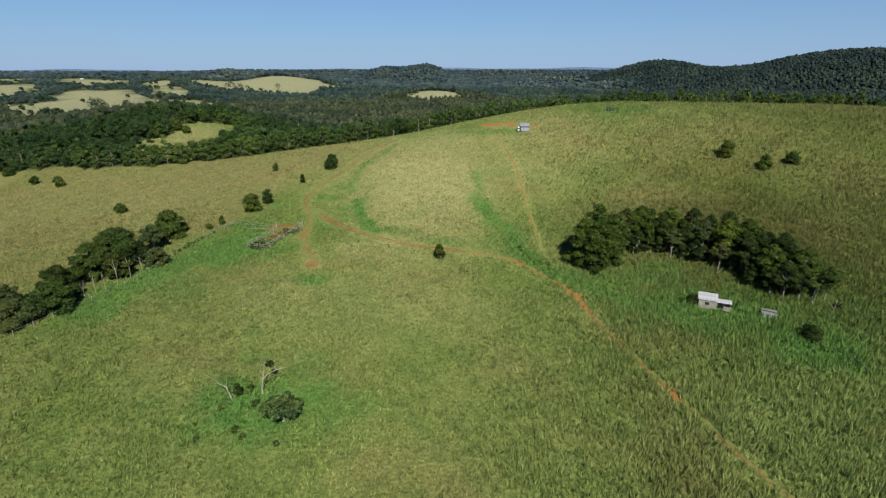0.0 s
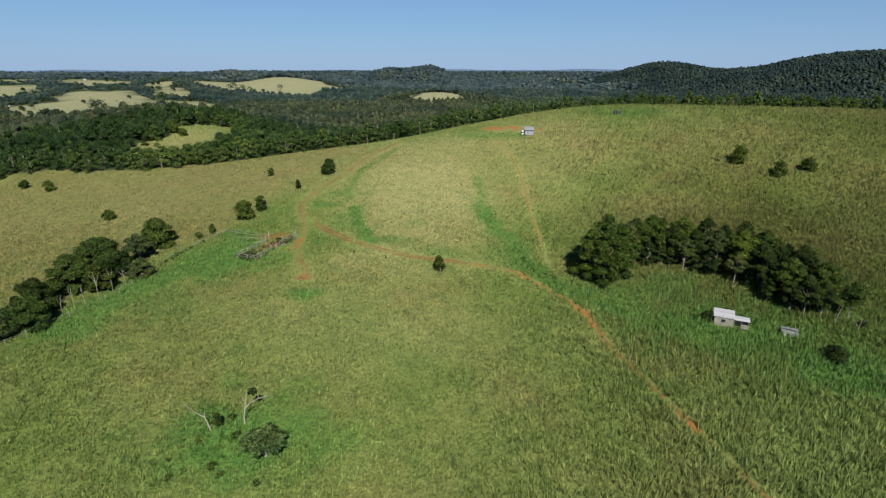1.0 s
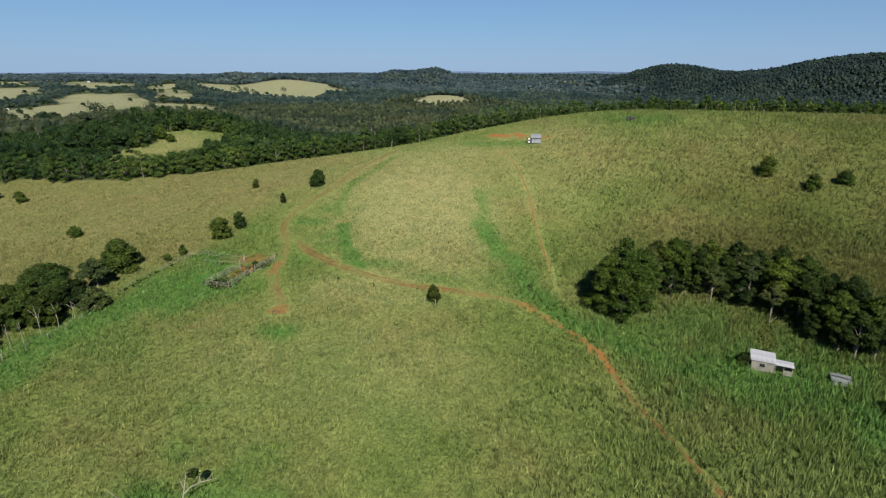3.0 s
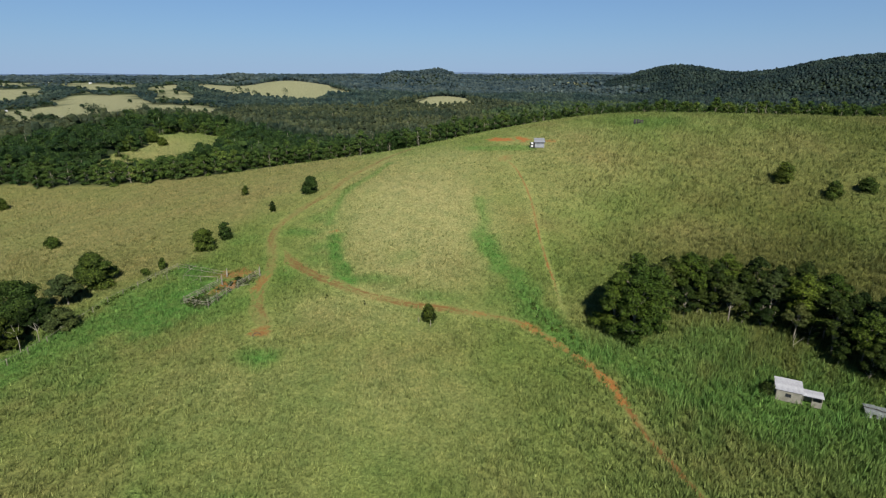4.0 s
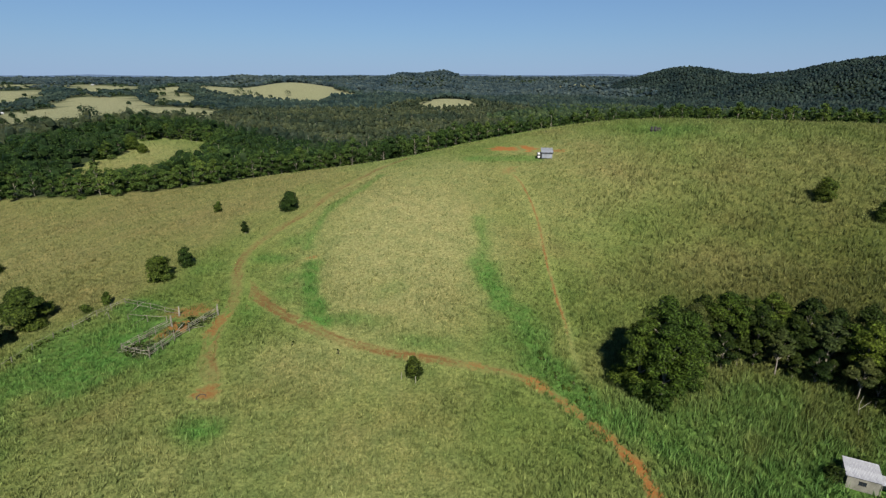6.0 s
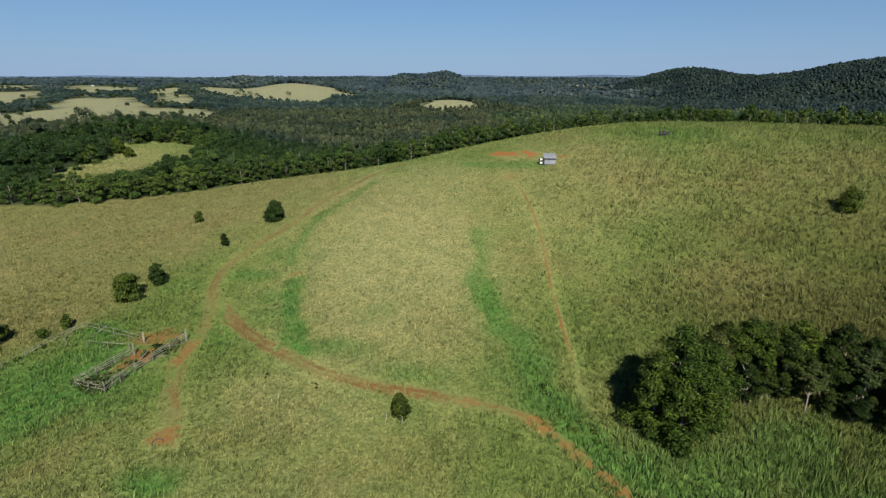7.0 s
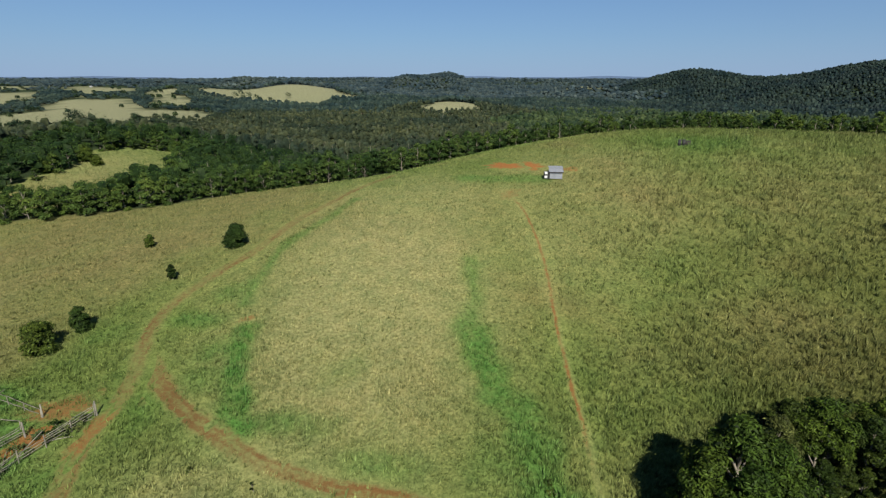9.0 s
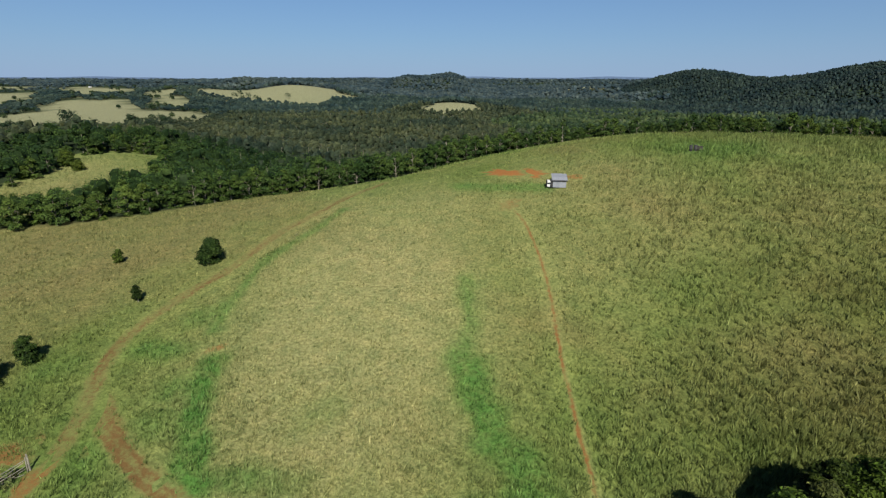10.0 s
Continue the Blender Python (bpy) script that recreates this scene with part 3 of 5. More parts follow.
RED_SPOTS = [(27.9, 103.5, 4.2), (25.2, 108.2, 3.2), (28.8, 99.5, 2.6), (37.2, 73.2, 3.4), (17.5, 116.6, 3.4), (21.5, 112.5, 3.0), (8, 119.4, 2.0), (45.5, 50, 6)]


def worn_mesh(name, x, y, lift, faces, wear, red, damp=0.0):
    """A sheet lying on the ground that carries the wear and red-soil layers."""
    me = mesh_from(name, np.column_stack([x, y, land(x, y) + lift]), faces, m_worn, True, cover(x, y))
    col = me.attributes.new("wear", "FLOAT_COLOR", "POINT")
    col.data.foreach_set("color", np.column_stack([np.clip(wear, 0, 1), np.clip(red, 0, 1), np.full(len(x), damp), np.ones(len(x))]).astype(np.float32).ravel())
    return me


def draped(name, pts, core, amount, ruts, label, seed, reach=2.0, lift=0.05, redness=0.0, damp=0.0, verge=0.0, fade=2.5):
    """A worn track along a line: a worn core, two wheel ruts, and edges that fade into grass."""
    rng = np.random.default_rng(seed)
    p = np.array(pts, float)
    d = np.concatenate([[0], np.cumsum(np.hypot(*np.diff(p, axis=0).T))])
    s = np.arange(0, d[-1], 0.4)
    cx, cy = np.interp(s, d, p[:, 0]), np.interp(s, d, p[:, 1])
    core, redness = (np.interp(s / d[-1], np.linspace(0, 1, len(np.atleast_1d(v))), np.atleast_1d(v)) for v in (core, redness))
    widest = core.max()
    k = np.ones(11) / 11
    cx[5:-5], cy[5:-5] = np.convolve(cx, k, "valid"), np.convolve(cy, k, "valid")
    tx, ty = np.gradient(cx), np.gradient(cy)
    ln = np.hypot(tx, ty)
    sx, sy = ty / ln, -tx / ln
    slow = np.convolve(rng.normal(0, 1, len(s) + 24), np.ones(25) / 25 ** 0.5, "valid")
    drift = np.convolve(rng.normal(0, 1, len(s) + 40), np.ones(41) / 41, "valid")
    along_amt = amount * np.clip(0.95 + 0.16 * slow, 0.5, 1.25) * smooth(0, fade, s) * smooth(0, fade, d[-1] - s)
    us = np.linspace(-reach, reach, 27)
    soft = lambda k_: np.convolve(rng.normal(0, 1, len(s) + k_ - 1), np.ones(k_) / k_ ** 0.5, "valid")
    strands = [(core * 0.9 * q + 0.22 * core * soft(21), np.clip(0.75 + 0.5 * soft(15), 0, 1.5), rng.uniform(0.14, 0.26) + 0.06 * core) for q in ((-1, -0.35, 0.3, 0.9) if widest > 0.8 else (-0.6, 0.5) if widest > 0.5 else (0.0,))]
    X_, Y_, W_, R_, L_ = [], [], [], [], []
    for u in us:
        x_, y_ = cx + sx * (u + drift), cy + sy * (u + drift)
        rd = redness.copy()
        for px, py, rad in RED_SPOTS:
            rd = np.maximum(rd, smooth(1.2, 0.4, np.hypot(x_ - px, y_ - py) / rad))
        w = 0.62 * along_amt * np.exp(-(u / core) ** 2) + 0.6 * ruts * along_amt * np.exp(-((abs(u) - 0.75) / 0.28) ** 2)
        for off, amp, wide in strands:
            w = w + 0.45 * along_amt * amp * np.exp(-((u - off) / wide) ** 2)
        w = np.maximum(w, np.maximum(rd - redness - 0.15, 0) * along_amt * 2.0 * smooth(1.6, 0.5, abs(u) / (core + 0.5)))
        w = w + verge * along_amt * np.exp(-(u / (core + 0.7)) ** 2)
        X_.append(x_), Y_.append(y_), W_.append(w), R_.append(rd), L_.append(np.full(len(s), lift * smooth(1.0, 0.8, abs(u) / reach) - 0.04 * (abs(u) > 0.97 * reach)))
    m_ = len(s)
    fs = np.array([(q * m_ + i, (q + 1) * m_ + i, (q + 1) * m_ + i + 1, q * m_ + i + 1) for q in range(len(us) - 1) for i in range(m_ - 1)])[:, ::-1]
    cat = [np.concatenate(a) for a in (X_, Y_, L_, W_, R_)]
    return tagged(new(name, worn_mesh(name, cat[0], cat[1], cat[2], fs, cat[3], cat[4], damp)), label, "track", kind="structure")


def bare_patch(name, x, y, a, b_, turn, amount, red, label, seed, lift=0.08):
    """A patch of trampled or scraped soil that fades out at its ragged edge."""
    rng = np.random.default_rng(seed)
    k, rings = 60, np.linspace(0.0, 1.45, 10)
    edge = 0.95 + 0.2 * np.convolve(np.tile(rng.normal(0, 1, k), 3), np.ones(5) / 5 ** 0.5, "same")[k:2 * k]
    t = 2 * math.pi * np.arange(k) / k
    X_, Y_, W_, L_ = [], [], [], []
    for q in rings:
        px, py = a * q * edge * np.cos(t), b_ * q * edge * np.sin(t)
        X_.append(x + px * math.cos(turn) - py * math.sin(turn)), Y_.append(y + px * math.sin(turn) + py * math.cos(turn))
        W_.append(np.full(k, amount * float(smooth(1.3, 0.55, q)))), L_.append(np.full(k, lift if q < 1.3 else -0.05))
    fs = np.array([(q * k + i, q * k + (i + 1) % k, (q + 1) * k + (i + 1) % k, (q + 1) * k + i) for q in range(len(rings) - 1) for i in range(k)])[:, ::-1]
    X_, Y_, W_, L_ = (np.concatenate(v) for v in (X_, Y_, W_, L_))
    return tagged(new(name, worn_mesh(name, X_, Y_, L_, fs, W_, np.full(len(X_), red))), label, "bare soil", kind="structure")


draped("farm_track", MAIN_TRACK, (0.36, 0.36, 0.44, 0.58, 0.75, 1.0, 1.3, 1.4), 0.66, 0.16, "rutted red-brown farm track broadening through pasture", 11, 3.2, 0.05, (0.1, 0.1, 0.2, 0.35, 0.35, 0.22, 0.08, 0.05), 0.1, 0.04)
draped("grassy_track", WEST_TRACK, 1.05, 0.54, 0.3, "faint worn wheel track over grassy hillside", 12, 2.8, 0.06, 0.1, 0.2, 0.05)
draped("foot_track", FOOT_TRACK, 0.34, 0.76, 0.0, "narrow red-brown cattle track with straw verges", 13, 2.2, 0.05, 0.5, 0.1, 0.08, 16)
draped("yard_track", YARD_TRACK, 1.2, 0.52, 0.25, "trodden earth path from yard to trough", 14, 2.8, 0.07, 0.1)
bare_patch("bare_soil", 19.2, 218.2, 4.6, 3.3, -0.35, 1.05, 1.0, "scraped bare red soil on hilltop", 29, 0.12)
bare_patch("bare_soil", 25.0, 215.6, 5.0, 3.5, -0.35, 1.05, 1.0, "scraped bare red soil beside hilltop shed", 21)
bare_patch("bare_soil", 35.0, 211.6, 3.6, 1.2, -0.15, 0.75, 0.75, "thin strip of bare red soil", 22)
bare_patch("bare_soil", -40.3, 125.2, 4.8, 2.0, 1.15, 1.0, 0.55, "trampled red soil inside cattle yard", 23)
bare_patch("bare_soil", -40.2, 129.4, 4.6, 2.6, 0.1, 0.72, 0.4, "trampled soil at yard gateway", 24, 0.1)
bare_patch("bare_soil", -28.9, 109.3, 2.0, 1.5, 0.3, 0.72, 0.55, "churned red soil round rubber trough", 25, 0.1)
bare_patch("bare_soil", -34.2, 125.6, 3.8, 1.3, 1.45, 0.72, 0.5, "bare red soil by yard corner", 26, 0.1)
bare_patch("bare_soil", -34.0, 132.5, 6.0, 3.6, 1.2, 0.4, 0.1, "thinly grassed brown soil where tracks meet", 30, 0.04)
bare_patch("bare_soil", -24.8, 149.6, 1.7, 0.8, 0.6, 0.65, 0.7, "small worn patch of red soil", 27)
bare_patch("bare_soil", 19.5, 197.0, 4.0, 2.2, 1.0, 0.42, 0.4, "thinly grassed brown soil on slope", 28)

# ---- trees and bushes ----
rng = np.random.default_rng(8)
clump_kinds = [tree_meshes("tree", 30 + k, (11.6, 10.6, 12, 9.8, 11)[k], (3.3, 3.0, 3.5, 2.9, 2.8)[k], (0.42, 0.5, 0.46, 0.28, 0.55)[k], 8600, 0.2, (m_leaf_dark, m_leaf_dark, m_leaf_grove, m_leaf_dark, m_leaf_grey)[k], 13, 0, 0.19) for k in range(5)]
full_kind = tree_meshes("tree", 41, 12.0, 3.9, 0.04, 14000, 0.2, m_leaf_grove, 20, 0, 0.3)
# small kind 3 trees are added inside to darken gaps under the canopy
CLUMP = [(32.4, 117.6, 5, 0.92), (35.2, 115.4, 5, 1.05), (36.4, 119.4, 5, 1.22), (39.6, 119.4, 5, 1.05), (50.4, 124.6, 3, 0.55), (53.0, 124.6, 3, 0.5), (57.8, 122.0, 3, 0.5), (62.4, 120.4, 3, 0.5), (66.8, 116.4, 3, 0.6), (68.6, 110.8, 3, 0.55), (71.4, 113.8, 3, 0.6), (73.4, 108.6, 3, 0.6), (76.4, 105.2, 3, 0.85), (73.0, 105.2, 0, 0.8), (81.2, 104.2, 2, 0.7), (40.2, 122.5, 0, 1.0), (43.0, 125.5, 4, 0.95), (45.5, 127.6, 1, 1.0), (49.0, 126.8, 2, 0.95), (51.5, 128.6, 0, 0.92), (53.8, 126.0, 3, 1.0),
         (56.5, 128.0, 2, 0.95), (58.2, 124.4, 1, 0.9), (61.2, 126.4, 0, 1.0), (63.0, 122.8, 4, 0.95), (65.6, 125.6, 3, 1.0), (66.8, 120.2, 2, 0.95), (69.2, 123.6, 0, 0.98), (70.0, 117.4, 1, 0.92),
         (72.6, 121.2, 2, 0.95), (69.2, 113.6, 0, 0.95), (73.4, 116.2, 3, 1.0), (75.2, 117.2, 1, 0.95), (72.0, 110.4, 2, 0.9), (76.2, 112.4, 0, 0.95), (77.8, 113.0, 4, 0.95), (74.6, 107.6, 3, 0.85),
         (78.6, 108.4, 2, 0.9), (47.4, 123.4, 3, 0.72), (55.6, 122.8, 4, 0.7), (60.4, 120.6, 3, 0.66), (38.6, 119.6, 3, 0.85), (71.0, 106.9, 3, 0.7), (64.6, 117.2, 4, 0.7)]
CLUMP_SAY = ["slender dark green tree in dense hillside grove", "narrow-crowned dark tree with bare lower trunk", "tall mid-green tree among crowded grove", "short bushy dark tree at grove edge", "thin grey-green tree with pale bare stem", "broad leafy tree with foliage to ground"]
first = {}
for x, y, k, s in CLUMP:
    turn = rng.uniform(0, 6.28)
    s *= rng.uniform(0.9, 1.02)
    if k not in first:
        first[k] = tree("tree", full_kind if k == 5 else clump_kinds[k], x, y, CLUMP_SAY[k], "tree", "hillside grove", turn, s)
    else:
        copy_thing(first[k], Matrix.Translation((x, y, at(x, y) - 0.15)) @ Matrix.Rotation(turn, 4, "Z") @ Matrix.Scale(s / first[k].scale[0], 4))

ROW = [(-67.4, 126.6, 7.0, 4.6, 0.08, m_leaf_bush, "round leafy tree beside old fence line"), (-68.0, 119.0, 6.5, 3.0, 0.4, m_leaf_grey, "open grey-green tree with pale forked trunk"),
       (-72.8, 112.0, 8.6, 5.4, 0.15, m_leaf_bush, "large spreading dark green tree in row"), (-67.8, 111.0, 6.0, 3.4, 0.1, m_leaf_dark, "compact dark tree in fence-line row"),
       (-63.0, 110.2, 4.2, 2.9, 0.1, m_leaf_grey, "low grey-green shrub beneath taller trees"), (-73.6, 104.0, 8.4, 4.8, 0.15, m_leaf_bush, "tall bright green tree in row"),
       (-67.8, 104.2, 6.2, 3.2, 0.2, m_leaf_dark, "dark bushy tree behind dead stems"), (-75.0, 96.4, 7.0, 4.0, 0.15, m_leaf_dark, "dark shaded tree in fence-line row"),
       (-72.2, 91.2, 6.4, 4.2, 0.1, m_leaf_bush, "dense rounded green tree at row's end"), (-77.0, 86.8, 5.4, 4.0, 0.05, m_leaf_grey, "grey-green thicket shrub near fence"),
       (-84.5, 94.5, 4.6, 2.4, 0.3, m_leaf_grey, "thin sparse grey shrub in paddock"), (-80.5, 81.5, 3.6, 2.2, 0.1, m_leaf_dark, "small dark shrub beside fence line")]
for k, (x, y, h, r, bare, leaf, say) in enumerate(ROW):
    tree("tree" if h > 4.5 else "shrub", tree_meshes("tree", 60 + k, h * 0.92, r * 0.9, bare, int(850 * r * r ** 0.5 * h ** 0.5), 0.2, leaf, 12, 0, 0.16), x, y, say, "tree" if h > 4.5 else "shrub", "fence-line trees", 0.7 * k)

BUSHES = [(-37.1, 175.2, 5.0, 2.8, "dense rounded dark green bush on hillside"), (-43.0, 161.8, 3.2, 0.95, "slim upright dark sapling in grass"), (-56.3, 177.6, 3.2, 1.15, "slim dark sapling with open base"),
          (-51.6, 141.0, 5.2, 2.9, "broad dark bush beside smaller tree"), (-49.2, 146.4, 4.6, 1.7, "narrow young tree beside broad bush"), (-0.8, 115.6, 3.7, 1.45, "lone small bushy tree in open pasture"),
          (-93.4, 150.4, 2.6, 2.2, "low spreading bush on straw-coloured slope"), (-137.7, 189.0, 4.2, 2.3, "rounded bush near paddock's wooded edge"), (-151.8, 195.5, 3.4, 1.9, "small dark bush near wooded edge"), (-172.0, 210.0, 3.6, 2.6, "low dark bush at paddock edge"),
          (-57.0, 132.2, 2.8, 0.9, "thin upright shrub beside yard fence"), (-59.0, 130.2, 1.6, 0.9, "low scrubby shrub against yard fence"), (92.4, 174.0, 6.0, 2.9, "rounded tree casting shade on open slope"), (99.4, 164.4, 4.7, 2.6, "low rounded tree on open slope"),
          (108.4, 165.2, 4.0, 2.6, "wide flat tree on open slope"), (70.4, 91.6, 3.2, 2.4, "dark shrub in rank green grass"), (52.4, 103.4, 2.4, 1.4, "dark shrub against shack's end wall"), (57.2, 105.4, 2.2, 1.3, "leafy shrub behind shack"), (-129.4, 263.0, 5.5, 3.0, "rounded tree standing inside forest clearing"),
          (-122.4, 260.0, 4.0, 2.2, "small rounded tree inside forest clearing"), (-130.0, 283.0, 4.2, 2.0, "small tree on clearing's far side"), (-133.0, 249.0, 4.4, 2.4, "bushy tree at clearing's edge")]
for k, (x, y, h, r, say) in enumerate(BUSHES):
    h, r = h * 0.92, r * 0.9
    kind = "tree" if h > 4.5 else "bush"
    tree(kind, tree_meshes(kind, 90 + k, h, r, 0.04 if r > 1 else 0.2, int(1500 * r ** 1.6 + 500), 0.19, (m_leaf_dark if k in (1, 5, 15, 16) else m_leaf_bush), 10, 0, 0.05 + 0.02 * h, 0.72), x, y, say, kind, "scattered paddock bushes", k * 1.1)

# woodland edge along the paddock
edge_kinds = [tree_meshes("tree", 130 + k, (7.2, 8.2, 6.2, 9.2, 7.4, 8.0)[k], (3.2, 3.5, 3.0, 3.3, 3.4, 3.0)[k], (0.0, 0.04, 0.0, 0.08, 0.02, 0.06)[k], 2300, 0.26, (m_leaf_edge, m_leaf_wood, m_leaf_edge, m_leaf_wood, m_leaf_edge, m_leaf_wood)[k], 10, 0, 0.15) for k in range(6)]
EDGE_SAY = ["low bushy green tree on woodland edge", "leafy mid-green tree on woodland edge", "squat rounded dark tree at paddock boundary", "taller open tree on woodland edge", "dark thick-leaved tree on woodland edge", "grey-green tree with pale stem at woodland"]
first = {}
rng = np.random.default_rng(77)
spots = []
# bushy trees standing round the forest clearing
for k in range(34):
    a = 2 * math.pi * k / 34 + rng.uniform(-0.06, 0.06)
    q = (1.1 + 0.1 * rng.random()) / (1 + 0.13 * math.sin(3 * a - 114.5) + 0.08 * math.sin(5 * a + 256))
    if math.sin(a) < -0.45:
        continue
    spots.append((-114.5 + 16.5 * q * math.cos(a) + rng.uniform(-1, 1), 256 + 32 * q * math.sin(a)))
for row, deep in enumerate((2.5, 7.5, 13.0)):
    xs = -186.0
    while xs < 205:
        x = xs + rng.uniform(-1.2, 1.2)
        y = float(np.interp(x, EDGE_X, EDGE_Y)) + deep + rng.uniform(-1.5, 1.5)
        slope = abs(float(np.interp(x + 2, EDGE_X, EDGE_Y)) - float(np.interp(x - 2, EDGE_X, EDGE_Y))) / 4
        xs += rng.uniform(4.2, 6.2) / math.hypot(1, slope)
        if open_ground(np.array([x]), np.array([y]))[0] < 0.6:
            spots.append((x, y))
for x, y in spots[:290]:
    k = int(rng.integers(0, 6))
    s, turn = rng.uniform(0.68, 1.05), rng.uniform(0, 6.28)
    if x > 60:
        k = k // 2 * 2
    if (-142 < x < -96 and 212 < y < 245):
        s *= 0.7
    if k not in first:
        first[k] = tree("tree", edge_kinds[k], x, y, EDGE_SAY[k], "tree", "woodland edge trees", turn, s)
    else:
        copy_thing(first[k], Matrix.Translation((x, y, at(x, y) - 0.15)) @ Matrix.Rotation(turn, 4, "Z") @ Matrix.Scale(s / first[k].scale[0], 4))


def woods(name, lo, hi, step, lumps, leaves, size, h_lo, h_hi, mat, inner, label, seed, where=None, stems=0.0, spare=0.0, sway=0.2):
    """A stretch of woodland between two distances: each tree is a few rounded lumps of foliage under loose leaf sprays."""
    rng = np.random.default_rng(seed)
    gx_, gy_ = np.meshgrid(np.arange(-1.0 * hi, 1.0 * hi, step), np.arange(150, hi, step))
    x, y = gx_.ravel() + rng.uniform(-0.5, 0.5, gx_.size) * step, gy_.ravel() + rng.uniform(-0.5, 0.5, gx_.size) * step
    d = np.hypot(x, y)
    d = d * (1 + 0.06 * np.sin(x / 90 + 1) * np.sin(y / 70) + 0.04 * np.sin(x / 23 + y / 31)) + rng.uniform(-0.05, 0.05, len(x)) * d
    keep = (d > lo) & (d < hi) & (np.abs(x) < 0.95 * y + 25) & (open_ground(x, y, 0.05 if stems else 0.0) < 0.65) & (y > np.interp(x, EDGE_X, EDGE_Y) + spare)
    if where is not None:
        keep &= where(x, y)
    x, y = x[keep], y[keep]
    t = len(x)
    h = rng.uniform(h_lo, h_hi, t) * (1 + 0.3 * rng.random(t) ** 5)
    h *= 1 + sway * np.sin(x / 19 + 2 * np.sin(y / 37)) * np.sin(y / 23 + 1.5 * np.sin(x / 41))
    h *= 1 - 0.45 * ((x / y < -0.38) & (np.hypot(x, y) > 430) & (np.hypot(x, y) < 1700))
    # trees on the near side lowered so the clearing stays in view
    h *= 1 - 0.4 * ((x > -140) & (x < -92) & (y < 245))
    r = np.clip(step * rng.uniform(0.5, 0.78, t), 1.5, h * 0.7)
    base = np.column_stack([x, y, land(x, y)])
    # rounded lumps, the first on the stem and the rest round it
    i = np.repeat(np.arange(t), lumps)
    first_ = np.tile(np.arange(lumps) == 0, t)
    ang, out = rng.uniform(0, 2 * math.pi, len(i)), np.where(first_, 0.1, rng.uniform(0.4, 0.75, len(i)))
    lr = r[i] * np.where(first_, 0.8, rng.uniform(0.42, 0.68, len(i))) * (1.15 if lumps == 1 else 1.0)
    lz = h[i] * np.where(first_, 0.62 if lumps > 1 else 0.5, rng.uniform(0.35, 0.78, len(i)))
    ctr = base[i] + np.column_stack([np.cos(ang) * out * r[i], np.sin(ang) * out * r[i], lz])
    lrz = np.where(first_, h[i] * (0.36 if lumps > 1 else 0.46), lr * 0.8)
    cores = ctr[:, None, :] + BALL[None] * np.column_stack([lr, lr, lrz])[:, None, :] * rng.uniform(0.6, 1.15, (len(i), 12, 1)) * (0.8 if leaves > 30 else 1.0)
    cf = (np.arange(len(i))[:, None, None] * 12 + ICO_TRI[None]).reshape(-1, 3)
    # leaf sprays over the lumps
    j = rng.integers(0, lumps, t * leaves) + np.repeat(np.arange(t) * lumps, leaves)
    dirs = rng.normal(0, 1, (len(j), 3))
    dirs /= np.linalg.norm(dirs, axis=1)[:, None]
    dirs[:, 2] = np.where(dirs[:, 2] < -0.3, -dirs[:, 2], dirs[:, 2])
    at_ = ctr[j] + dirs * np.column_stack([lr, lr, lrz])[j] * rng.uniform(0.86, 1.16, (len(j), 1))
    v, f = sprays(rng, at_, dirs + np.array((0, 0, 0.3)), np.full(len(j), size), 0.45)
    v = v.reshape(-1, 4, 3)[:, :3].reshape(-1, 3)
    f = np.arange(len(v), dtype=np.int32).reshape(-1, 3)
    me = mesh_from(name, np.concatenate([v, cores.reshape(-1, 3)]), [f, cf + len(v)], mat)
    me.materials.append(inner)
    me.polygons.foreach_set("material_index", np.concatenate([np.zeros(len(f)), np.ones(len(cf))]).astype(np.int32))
    ob = tagged(new(name, me), label, "woodland", kind="stuff")
    if stems:
        pick = rng.random(t) < stems
        bx, hh = base[pick], h[pick]
        k = len(bx)
        ln = rng.normal(0, 0.5, (k, 2))
        w = 0.11
        vs = np.concatenate([np.concatenate([bx + np.array((dx, dy, -0.3)), bx + np.column_stack([ln + np.array((dx, dy)) * 0.4, hh * 1.02])], 1) for dx, dy in ((-w, -w), (w, -w), (0, w))], 1).reshape(-1, 3)
        o = np.arange(k)[:, None] * 6
        fs = np.concatenate([o + np.array(c_) for c_ in ((0, 2, 3, 1), (2, 4, 5, 3), (4, 0, 1, 5))])
        tagged(new(name + "_stems", mesh_from(name + "_stems", vs, fs, m_bark)), "pale slender trunks rising through the woodland", "tree trunks", kind="stuff")
    return ob


def gum_side(x, y):
    return x / y < 0.1 + 0.05 * np.sin(y / 60)


def hill_side(x, y):
    return (x / y > 0.3 + 0.04 * np.sin(y / 90)) & (np.hypot(x, y) > 820)


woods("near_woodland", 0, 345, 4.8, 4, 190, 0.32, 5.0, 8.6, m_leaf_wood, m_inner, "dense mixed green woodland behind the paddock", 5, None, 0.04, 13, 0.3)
woods("gum_forest", 345, 830, 5.4, 2, 32, 0.44, 6.5, 10.5, m_leaf_gum, m_leaf_gum, "olive-brown eucalypt forest across the valley floor", 6, gum_side, 0.05)
woods("slope_forest", 345, 900, 5.4, 2, 22, 0.5, 6, 10, m_leaf_slope, m_leaf_slope, "mixed green forest rising beyond the crest", 8, lambda x, y: ~gum_side(x, y) & ~hill_side(x, y), 0.05)
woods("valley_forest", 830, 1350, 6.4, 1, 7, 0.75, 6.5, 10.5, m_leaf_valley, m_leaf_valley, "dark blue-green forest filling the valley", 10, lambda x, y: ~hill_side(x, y))
